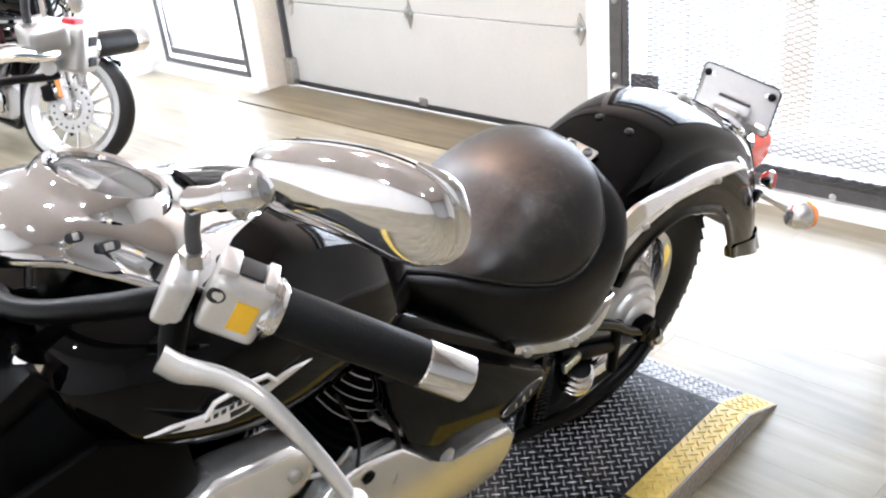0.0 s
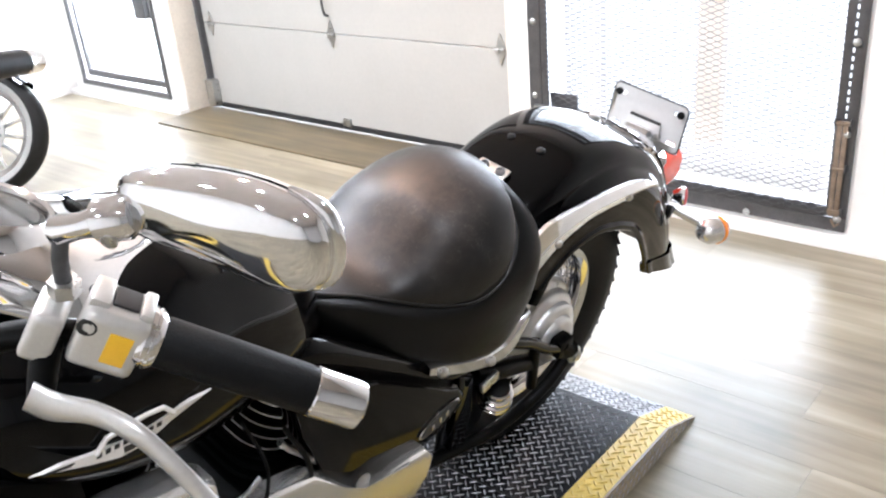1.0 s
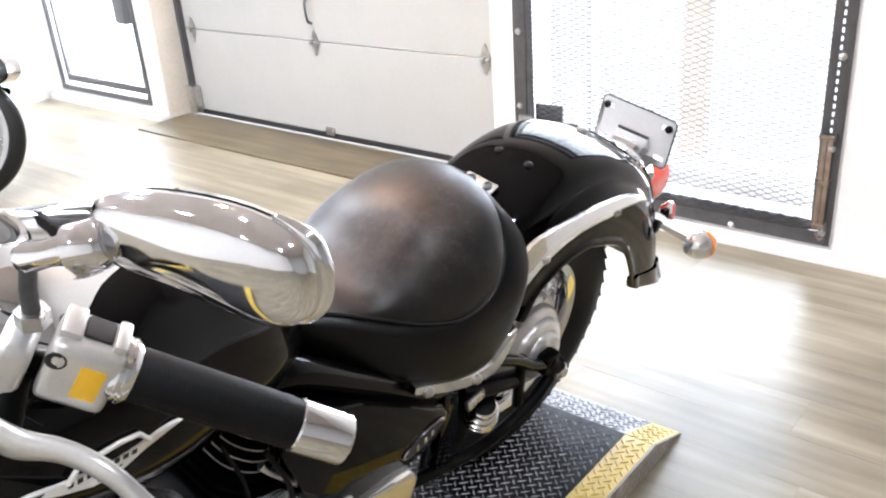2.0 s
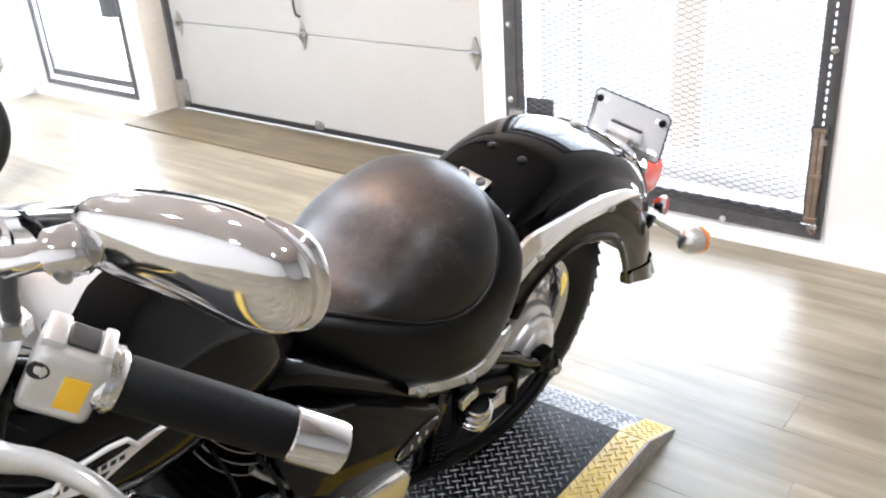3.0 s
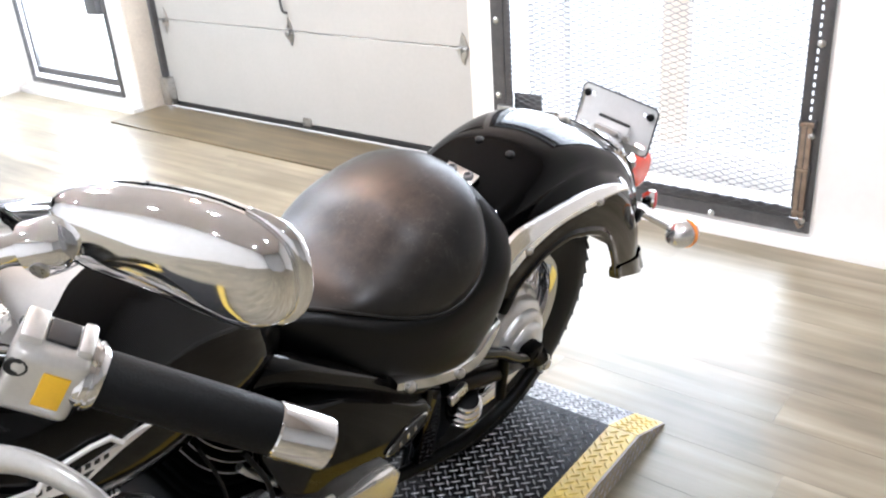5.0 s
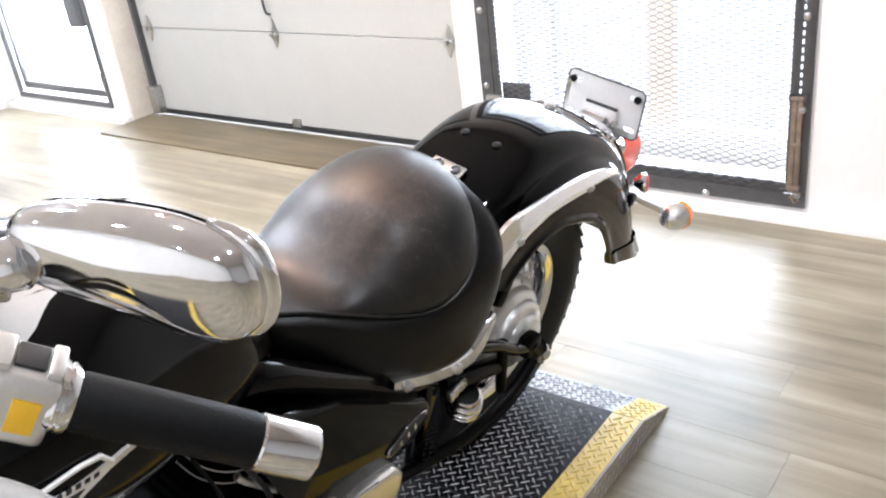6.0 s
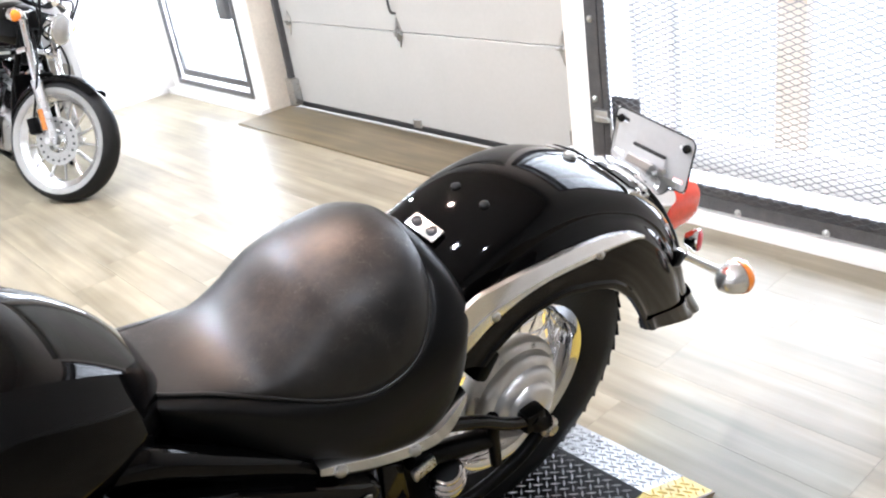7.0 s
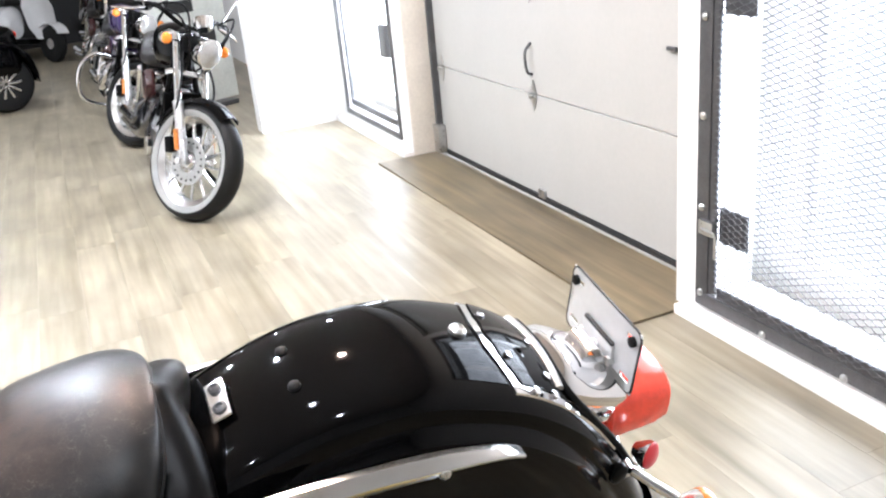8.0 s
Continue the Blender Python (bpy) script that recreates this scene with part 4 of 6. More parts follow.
    part("triple_clamp", box(0, 0, 0, 0.07, 0.27, 0.035, 0.008, m=pose(0, 0, 0, 0, -30, 0)), SATIN, t, "black fork clamp", m=pose(-1.36, 0, 0.74))
    hl = part("headlamp", lathe([(0.001, -0.1), (0.05, -0.09), (0.085, -0.05), (0.095, 0.0), (0.097, 0.02), (0.09, 0.03)], 32, align((-1.46, 0, 0.86), (-1, 0, -0.05))), BLACK, t, "black headlamp shell")
    part("headlamp_lens", lathe([(0.09, 0.026), (0.06, 0.04), (0.001, 0.048)], 32, align((-1.46, 0, 0.86), (-1, 0, -0.05))), CLEAR_LENS, hl)
    wheel_set(t, "front_wheel", (-1.63, 0, 0.33), 0.33, 0.065, 0.215)
    p = [(-1.63 + 0.365 * math.cos(radians(a)), 0.33 + 0.365 * math.sin(radians(a))) for a in (155, 130, 105, 80, 55, 30, 8)]

    def sec(s):
        half = [(0, 0), (0.03, 0.002), (0.055, 0.01), (0.072, 0.025), (0.082, 0.05), (0.086, 0.09)]
        return [(-y, d) for y, d in half[:0:-1]] + half
    part("front_fender", fender_shell(p[::-1], sec, n=40), BLACK, t, "glossy black front fender")


def wheel_set(t, name, c, r, w, rim_r):
    """A wire wheel: tyre, rim, hub, spokes."""
    wh = part(name, lathe([(0.03, -0.06), (0.045, -0.055), (0.03, -0.04), (0.03, 0.04), (0.045, 0.055), (0.03, 0.06)], 24, align(c, (0, 1, 0))), ALLOY, t, "silver wheel hub")
    m = align(c, (0, 1, 0))
    k = r - rim_r
    ty = [(rim_r + 0.008, -w * 0.75), (rim_r + k * 0.3, -w * 0.98), (rim_r + k * 0.6, -w), (rim_r + k * 0.85, -w * 0.8), (r - 0.004, -w * 0.4), (r, 0), (r - 0.004, w * 0.4), (rim_r + k * 0.85, w * 0.8), (rim_r + k * 0.6, w), (rim_r + k * 0.3, w * 0.98), (rim_r + 0.008, w * 0.75), (rim_r + 0.012, 0)]
    part("tyre", lathe(ty + ty[:1], 64, m, cap=False), TYRE, wh, "black rubber tyre")
    part("rim", lathe([(rim_r - 0.012, -w * 0.5), (rim_r + 0.01, -w * 0.78), (rim_r + 0.014, -w * 0.7), (rim_r - 0.016, 0), (rim_r + 0.014, w * 0.7), (rim_r + 0.01, w * 0.78), (rim_r - 0.012, w * 0.5), (rim_r - 0.024, 0), (rim_r - 0.012, -w * 0.5)], 64, m, cap=False), CHROME, wh, "chrome wheel rim")
    for q in range(18):
        a = radians(20 * q)
        for s in (-1, 1):
            b = a + radians(12 * s)
            p0 = Vector(c) + Vector((0.042 * math.cos(a), 0.05 * s, 0.042 * math.sin(a)))
            p1 = Vector(c) + Vector(((rim_r - 0.015) * math.cos(b), 0.006 * s, (rim_r - 0.015) * math.sin(b)))
            part("spoke", tube([p0, p1], 0.0022, 6), CHROME, wh)
    return wh


def slab(outline, y0, y1, w=0.006, seg=3):
    """An outline in x, z given thickness along y."""
    m = Matrix(((1, 0, 0, 0), (0, 0, -1, max(y0, y1)), (0, 1, 0, 0), (0, 0, 0, 1)))
    return prism(outline, abs(y1 - y0), m, w, seg)


def engine(t):
    # frame rails under the seat, crank case, side covers, cylinders
    for s in (-1, 1):
        part("frame_rail", tube([(-0.80, s * 0.11, 0.74), (-0.72, s * 0.13, 0.735), (-0.62, s * 0.135, 0.665), (-0.5, s * 0.135, 0.575), (-0.42, s * 0.14, 0.52), (-0.33, s * 0.14, 0.50)], 0.026, 14, smooth=28), BLACK, t, "glossy black frame rail")
        part("rear_stay", slab([(-0.36, 0.475), (-0.312, 0.45), (-0.302, 0.35), (-0.308, 0.25), (-0.357, 0.27), (-0.352, 0.36)], s * 0.125, s * 0.15, 0.005, 2), BLACK, t, "black rear frame plate")
        part("down_tube", tube([(-1.2, s * 0.05, 0.88), (-1.17, s * 0.09, 0.6), (-1.12, s * 0.11, 0.3), (-1.0, s * 0.12, 0.2), (-0.6, s * 0.12, 0.19)], 0.019, 12, smooth=26), SATIN, t, "black frame tube")
    part("backbone", tube([(-1.22, 0, 0.86), (-1.0, 0, 0.72), (-0.7, 0, 0.68), (-0.45, 0, 0.6), (-0.3, 0, 0.55)], 0.05, 14, smooth=20), SATIN, t, "black frame backbone")
    part("crank_case", loft([[(x, y * w, z) for y, z in ((-1, zl), (-1, zh - 0.03), (-0.8, zh), (0.8, zh), (1, zh - 0.03), (1, zl), (0.8, zl - 0.03), (-0.8, zl - 0.03))] for x, w, zl, zh in ((-1.12, 0.1, 0.3, 0.44), (-1.06, 0.14, 0.24, 0.5), (-0.8, 0.165, 0.22, 0.52), (-0.55, 0.15, 0.22, 0.5), (-0.42, 0.12, 0.26, 0.42))]), PLASTIC, t, "black engine crank case")
    for cx, lean in ((-0.99, -22), (-0.76, 22)):
        base = Matrix.Translation((cx, 0, 0.5)) @ pose(0, 0, 0, 0, lean, 0)
        cyl = part("cylinder", lathe([(0.06, -0.02), (0.06, 0.2), (0.05, 0.21), (0.001, 0.215)], 28, base), SATIN, t, "black finned cylinder")
        for k in range(10):
            z = 0.004 + k * 0.019
            fin = part("fin", prism(rounded(0.186, 0.266, 0.05, 6), 0.0035, base @ Matrix.Translation((0, 0, z + 0.0008)), 0.001, 1), SATIN, cyl)
            part("fin_edge", prism(rounded(0.19, 0.27, 0.052, 6), 0.0018, base @ Matrix.Translation((0, 0, z)), 0.0004, 1), FIN_EDGE if k > 2 else SATIN, fin, "polished cooling fin edge" if k > 2 else "black cooling fin edge")
    # left side cover below the seat
    part("side_cover", slab([(-0.80, 0.71), (-0.72, 0.695), (-0.62, 0.645), (-0.5, 0.56), (-0.40, 0.498), (-0.378, 0.47), (-0.386, 0.437), (-0.45, 0.42), (-0.55, 0.405), (-0.63, 0.405), (-0.685, 0.43), (-0.735, 0.53), (-0.775, 0.63)], -0.135, -0.186, 0.02, 4), BLACK, t, "glossy black side cover")
    part("side_cover", slab([(-0.80, 0.71), (-0.72, 0.695), (-0.62, 0.645), (-0.5, 0.56), (-0.40, 0.498), (-0.378, 0.47), (-0.386, 0.437), (-0.45, 0.42), (-0.55, 0.405), (-0.63, 0.405), (-0.685, 0.43), (-0.735, 0.53), (-0.775, 0.63)], 0.135, 0.186, 0.02, 4), BLACK, t, "glossy black side cover")
    part("cover_bolt", lathe([(0.016, 0), (0.016, 0.004), (0.012, 0.006), (0.001, 0.006)], 18, align((-0.645, -0.184, 0.438), (0, -1, 0))), STEEL, t, "round steel cover screw")
    badge = part("side_badge", slab([(-0.055 + 0.055 * math.cos(2 * math.pi * k / 24), 0.017 * math.sin(2 * math.pi * k / 24)) for k in range(24)], 0.0, 0.003, 0.001, 1), CHROME, t, "oval chrome side badge", m=pose(-0.405, -0.19, 0.478, 0, -18, 0))
    part("badge_field", slab([(-0.055 + 0.05 * math.cos(2 * math.pi * k / 24), 0.0135 * math.sin(2 * math.pi * k / 24)) for k in range(24)], -0.0015, 0.0005, 0.0004, 1), SEAL, badge, "black badge field")
    for x in (-0.075, -0.055, -0.036):
        part("badge_bar", slab([(x - 0.0045, -0.006), (x + 0.0015, -0.006), (x + 0.0035, 0.006), (x - 0.0025, 0.006)], -0.003, -0.001, 0.0004, 1), CHROME, badge)
    # chrome engine covers on the left
    lower = part("engine_cover", slab([(-0.50, 0.42), (-0.476, 0.39), (-0.482, 0.345), (-0.52, 0.3), (-0.66, 0.3), (-0.8, 0.36), (-0.93, 0.47), (-0.95, 0.53), (-0.905, 0.57), (-0.84, 0.576), (-0.766, 0.556), (-0.706, 0.486), (-0.66, 0.432), (-0.545, 0.43)], -0.16, -0.204, 0.012, 4), COVER_ALLOY, t, "polished chrome engine cover")
    for x, z in ((-0.838, 0.55),):
        part("cover_screw", lathe([(0.012, 0), (0.012, 0.003), (0.007, 0.005), (0.006, 0.002), (0.001, 0.002)], 14, align((x, -0.204, z), (0, -1, 0))), SATIN, lower)
    up = part("upper_cover", slab([(-1.12, 0.70), (-1.08, 0.725), (-0.97, 0.705), (-0.935, 0.675), (-0.93, 0.635), (-0.96, 0.605), (-1.06, 0.61), (-1.12, 0.64)], -0.14, -0.205, 0.02, 4), COVER_ALLOY, t, "polished chrome cylinder cover")
    part("cover_screw", lathe([(0.01, 0), (0.01, 0.004), (0.006, 0.007), (0.001, 0.007)], 14, align((-0.97, -0.205, 0.655), (0, -1, 0))), STEEL, up)
    part("coil_cover", box(-1.14, -0.12, 0.77, 0.09, 0.06, 0.09, 0.02, 3), SATIN, t, "black coil cover")
    part("radiator", box(-1.19, 0, 0.55, 0.05, 0.36, 0.44, 0.012, 2), PLASTIC, t, "black radiator")
    for s in (-1, 1):
        part("radiator_shroud", slab([(-1.3, 0.84), (-1.2, 0.86), (-1.1, 0.8), (-1.08, 0.6), (-1.13, 0.36), (-1.22, 0.33), (-1.27, 0.5), (-1.29, 0.7)], s * 0.165, s * 0.18, 0.006, 2), PLASTIC, t, "black radiator shroud")
    part("steering_neck", tube([(-1.245, 0, 0.98), (-1.32, 0, 0.72)], [0.045, 0.05], 18), SATIN, t, "black steering neck")
    part("neck_cover", loft([[(x, w * math.cos(a), z + h * math.sin(a)) for a in (2 * math.pi * k / 20 for k in range(20))] for x, w, z, h in ((-1.36, 0.06, 0.8, 0.08), (-1.33, 0.13, 0.8, 0.13), (-1.25, 0.16, 0.8, 0.16), (-1.16, 0.17, 0.79, 0.15), (-1.1, 0.15, 0.77, 0.12))]), PLASTIC, t, "black neck cover")
    # tank emblem of plain shapes
    em = part("tank_emblem", slab([(-1.162, 0.874), (-1.13, 0.869), (-1.095, 0.860), (-1.05, 0.853), (-1.0, 0.857), (-0.97, 0.8605), (-0.942, 0.859), (-0.97, 0.854), (-1.0, 0.848), (-1.035, 0.831), (-1.065, 0.832), (-1.1, 0.847), (-1.135, 0.863)], 0, 0.005, 0.0015, 1), EMBLEM, t, "chrome spear tank emblem", m=pose(0, -0.212, 0))
    part("emblem_crest", tube([(-1.092, -0.001, 0.858), (-1.078, -0.001, 0.874), (-1.03, -0.001, 0.877), (-1.008, -0.001, 0.874), (-0.996, -0.001, 0.857)], 0.0032, 8), EMBLEM, em, "hollow chrome crest")
    part("emblem_gap", slab([(-1.06, 0.846), (-1.03, 0.843), (-1.04, 0.836), (-1.06, 0.837)], -0.001, 0.001, 0.0003, 1), SEAL, em, "black emblem gap")
    part("emblem_gap", slab([(-1.15, 0.8705), (-1.115, 0.863), (-1.12, 0.860), (-1.15, 0.868)], -0.001, 0.001, 0.0003, 1), SEAL, em, "black emblem gap")
    for k in range(8):
        x = -1.092 + k * 0.0105
        part("emblem_bar", slab([(x, 0.8505 - 0.0003 * k), (x + 0.006, 0.8505 - 0.0003 * k), (x + 0.007, 0.857 - 0.0004 * k), (x + 0.001, 0.857 - 0.0004 * k)], -0.001, 0.001, 0.0003, 1), SEAL, em)
    # pipes and hoses at the engine's left
    for pts, r, mt, lb in (
        ([(-0.80, -0.17, 0.66), (-0.77, -0.19, 0.58), (-0.78, -0.2, 0.5), (-0.82, -0.19, 0.42)], 0.0045, RUBBER, "black hose"),
        ([(-0.86, -0.15, 0.70), (-0.84, -0.18, 0.62), (-0.86, -0.2, 0.55)], 0.003, RUBBER, "black hose"),
        ([(-0.805, -0.165, 0.632), (-0.79, -0.168, 0.61), (-0.72, -0.17, 0.525), (-0.69, -0.17, 0.48)], 0.006, STEEL, "steel linkage rod"),
        ([(-0.95, -0.17, 0.60), (-0.9, -0.19, 0.6), (-0.86, -0.19, 0.62)], 0.004, STEEL, "steel linkage rod")):
        part("engine_hose", tube(pts, r, 10, smooth=18), mt, t, lb)
    # shock with chrome ribs, seat stay bracket, muffler end
    part("arm_cover", slab([(-0.34, 0.5), (-0.25, 0.47), (-0.2, 0.41), (-0.18, 0.33), (-0.2, 0.22), (-0.34, 0.2)], -0.095, -0.108, 0.005, 2), SATIN, t, "black swing arm cover")
    cap = align((-0.207, -0.14, 0.328), (-0.22, -0.22, 0.95))
    sh = part("filter_cap", lathe([(0.001, -0.05), (0.024, -0.048), (0.026, -0.04), (0.026, 0.03), (0.001, 0.032)], 28, cap), SATIN, t, "ribbed chrome filter cap")
    for k, rr in enumerate((0.036, 0.039, 0.037, 0.031)):
        z = -0.036 + k * 0.0185
        part("rib", lathe([(rr - 0.012, z), (rr - 0.002, z + 0.001), (rr, z + 0.004), (rr - 0.001, z + 0.008), (rr - 0.006, z + 0.0105), (rr - 0.014, z + 0.011)], 28, cap), CHROME, sh)
    part("stay_bracket", box(-0.28, -0.165, 0.425, 0.05, 0.012, 0.026, 0.004, m=pose(0, 0, 0, 0, -14, 0)), ALLOY, t, "bare alloy bracket")
    part("drive_boot", tube([(-0.29, -0.135, 0.425), (-0.2, -0.14, 0.395), (-0.1, -0.14, 0.355)], [0.018, 0.021, 0.02], 18, smooth=16), SATIN, t, "black rear damper")
    part("damper_link", tube([(-0.105, -0.15, 0.425), (-0.1, -0.152, 0.36), (-0.085, -0.15, 0.28)], [0.012, 0.013, 0.012], 12), SATIN, t, "black damper link")
    part("side_stand", tube([(-0.75, -0.14, 0.2), (-0.78, -0.2, 0.11), (-0.82, -0.27, 0.018)], [0.016, 0.013, 0.013], 10, smooth=14), SATIN, t, "black side stand")
    part("muffler", tube([(-0.9, 0.2, 0.28), (-0.5, 0.2, 0.26), (0.2, 0.2, 0.3), (0.25, 0.2, 0.302)], [0.03, 0.045, 0.05, 0.042], 20), CHROME, t, "chrome muffler")


FENDER_PATH = [(-0.341, 0.621), (-0.24, 0.725), (-0.146, 0.7815), (-0.049, 0.8166), (0.051, 0.829), (0.138, 0.8196), (0.217, 0.793), (0.298, 0.7515), (0.377, 0.683), (0.441, 0.598), (0.495, 0.5045), (0.53, 0.43), (0.555, 0.38), (0.584, 0.336), (0.618, 0.288)]


def tail(t):
    # chrome trim on the fender top, lamp housing, plate bracket and signals
    fp = spline(FENDER_PATH, 200)

    def skin(s, y, lift):
        """A point on the fender's outer skin at path share s and side y, raised by lift."""
        i = min(198, max(1, int(s * 199)))
        q, a, b = fp[i], fp[i - 1], fp[i + 1]
        ln = math.hypot(b[0] - a[0], b[1] - a[1])
        nx, nz = -(b[1] - a[1]) / ln, (b[0] - a[0]) / ln
        d = np.interp(abs(y) / (1.05 + 0.12 * s), [0, 0.03, 0.06, 0.085, 0.102, 0.113, 0.119], [0, 0.0014, 0.0056, 0.012, 0.021, 0.033, 0.047]) - lift
        return (q[0] - nx * d, y, q[1] - nz * d)

    def patch(s0, s1, width, lift, arch=0.0, n=14):
        rings = []
        for k in range(n + 1):
            u = k / n
            ys = [width * math.sin(radians(v)) for v in range(-90, 91, 15)]
            row = [skin(s0 + (s1 - s0) * u + arch * (1 - u) * (abs(y) / width) ** 2, y, lift) for y in ys]
            under = [skin(s0 + (s1 - s0) * u + arch * (1 - u) * (abs(y) / width) ** 2, y, -0.003) for y in ys[::-1]]
            rings.append(row + under)
        return loft(rings)
    tr = part("tail_trim", patch(0.45, 0.665, 0.113, 0.004, 0.022), CHROME, t, "chrome fender top trim", sharp=30)
    part("trim_inlay", patch(0.462, 0.575, 0.102, 0.0065, 0.018), BLACK, tr, "dark trim inlay", sharp=30)
    part("trim_bolt", lathe([(0.014, -0.004), (0.014, 0.006), (0.009, 0.011), (0.006, 0.009), (0.001, 0.009)], 14, align((0.207, 0.0, 0.797), (0.35, 0, 1))), STEEL, tr, "domed zinc bolt")
    for s, y in ((0.475, -0.05), (0.525, -0.075), (0.525, 0.0), (0.475, 0.05), (0.53, -0.104), (0.5, -0.108)):
        part("trim_screw", lathe([(0.007, -0.002), (0.007, 0.004), (0.001, 0.006)], 10, align(skin(s, y, 0.006), (0.5, y * 3, 0.8))), CHROME, tr)
    part("trim_step", tube([skin(0.54, y, 0.006) for y in (-0.09, -0.05, 0.0, 0.05, 0.09)], 0.008, 10, smooth=16), STEEL, tr, "bare metal lamp step")
    path = [skin(0.72, 0.106, 0.006), skin(0.66, 0.105, 0.006), skin(0.59, 0.104, 0.007), skin(0.556, 0.092, 0.009), skin(0.547, 0.06, 0.01), skin(0.545, 0.0, 0.01)]
    path = path + [(x, -y, z) for x, y, z in path[-2::-1]]
    part("lamp_gasket", tube(path, 0.0058, 10, smooth=60), RUBBER, tr, "black rubber gasket")
    # lamp housing: a flattened cone that carries the lens
    rings = []
    for x, z, w, h in spline([(0.345, 0.665, 0.088, 0.06), (0.38, 0.65, 0.09, 0.075), (0.42, 0.628, 0.086, 0.075), (0.478, 0.607, 0.078, 0.064)], 14):
        rings.append([(x, w * math.copysign(abs(math.cos(a)) ** 0.8, math.cos(a)), z + h * math.copysign(abs(math.sin(a)) ** 0.8, math.sin(a))) for a in (2 * math.pi * k / 28 for k in range(28))])
    house = part("lamp_housing", loft(rings), CHROME, t, "chrome tail lamp housing")
    rings = []
    for x, w, h in ((0.448, 0.076, 0.058), (0.452, 0.086, 0.064), (0.54, 0.084, 0.06), (0.566, 0.078, 0.054), (0.576, 0.06, 0.042)):
        rings.append([(x, w * math.copysign(abs(math.cos(a)) ** 0.75, math.cos(a)), 0.587 + h * math.copysign(abs(math.sin(a)) ** 0.6, math.sin(a))) for a in (2 * math.pi * k / 36 for k in range(36))])
    part("tail_lens", loft(rings), RED_LENS, house, "red tail lamp lens")
    part("lamp_base", box(0.485, 0.0, 0.545, 0.05, 0.13, 0.014, 0.004), CHROME, house)
    # number plate bracket with slotted holes, no plate
    bracket = part("plate_bracket", bmesh.new(), STEEL, t, "bare grey metal plate bracket")
    bm = bmesh.new()
    pw, ph, th = 0.202, 0.12, 0.0025
    ys = [-pw / 2, -0.092, -0.066, 0.066, 0.092, pw / 2]
    zs = [-ph / 2, -0.044, -0.034, 0.034, 0.044, ph / 2]
    for i in range(5):
        for j in range(5):
            if (i in (1, 3)) and (j in (1, 3)):
                continue
            box(0, (ys[i] + ys[i + 1]) / 2, (zs[j] + zs[j + 1]) / 2, th, ys[i + 1] - ys[i], zs[j + 1] - zs[j], bm=bm)
    bmesh.ops.remove_doubles(bm, verts=bm.verts, dist=0.0002)
    sheet = part("plate_sheet", bm, PLATE, bracket, "brushed grey metal sheet", m=pose(0.465, 0, 0.724, 0, 3, 0))
    rim = [Vector((0.0, y, z)) for y, z in rounded(pw + 0.002, ph + 0.002, 0.014, 4)]
    part("plate_edge", tube(rim + rim[:1], 0.0022, 6), SEAL, sheet, "dark rubber edge")
    for y, z in ((-0.086, 0.039), (0.086, 0.039)):
        part("rubber_stop", lathe([(0.009, 0), (0.009, 0.006), (0.005, 0.008), (0.001, 0.008)], 12, align((-0.002, y, z), (-1, 0, 0))), RUBBER, sheet, "black rubber stop")
    part("mount_box", box(-0.0045, 0, -0.022, 0.006, 0.09, 0.034, 0.002), PLATE, sheet, "folded bracket tab")
    part("mount_slot", box(-0.0045, 0, -0.002, 0.0065, 0.084, 0.006, 0.001), SEAL, sheet, "dark slot")
    part("mount_boss", lathe([(0.017, 0), (0.018, 0.008), (0.014, 0.011), (0.001, 0.012)], 20, align((-0.006, 0.0, -0.042), (-1, 0, 0.2))), ALLOY, sheet, "round cast boss")
    part("bracket_neck", box(0.44, 0, 0.672, 0.06, 0.075, 0.035, 0.008), ALLOY, bracket, "cast bracket neck")
    part("plate_lamp", tube([(0.435, -0.03, 0.695), (0.435, 0.03, 0.695)], 0.017, 16), CHROME, bracket, "chrome plate lamp")
    for y in (-0.042, 0.042):
        part("bracket_nut", tube([(0.452, y, 0.69), (0.462, y, 0.69)], 0.009, 6), STEEL, bracket)
    # indicator bar, reflectors and signals
    part("indicator_bar", tube([(0.462, -0.13, 0.515), (0.475, 0, 0.53), (0.462, 0.13, 0.515)], 0.012, 12, smooth=16), CHROME, t, "chrome indicator bar")
    for s in (-1, 1):
        part("side_boss", lathe([(0.018, 0), (0.018, 0.012), (0.01, 0.016), (0.001, 0.016)], 16, align((0.44, s * 0.125, 0.525), (0.2, s, 0))), SATIN, t, "black rubber grommet")
        face = align((0.492, s * 0.137, 0.553), (0.45, s * 0.88, 0.12))
        rf = part("reflector", lathe([(0.001, -0.028), (0.012, -0.026), (0.02, -0.014), (0.0245, -0.004), (0.0245, 0.003)], 24, face), CHROME, t, "chrome reflector cup")
        part("reflector_lens", lathe([(0.0235, 0.0), (0.023, 0.005), (0.016, 0.0095), (0.001, 0.011)], 24, face), RED, rf, "dark red round reflector")
        part("signal_stalk", tube([(0.468, s * 0.13, 0.52), (0.49, s * 0.15, 0.505), (0.525, s * 0.182, 0.482)], [0.009, 0.0085, 0.01], 12, smooth=10), CHROME, t, "chrome signal stalk")
        sg = part("turn_signal", lathe([(0.001, -0.044), (0.02, -0.037), (0.033, -0.018), (0.038, 0.004), (0.0385, 0.014), (0.036, 0.016)], 28, align((0.548, s * 0.212, 0.468), (1, s * 0.25, 0.05))), COVER_ALLOY, t, "chrome turn signal")
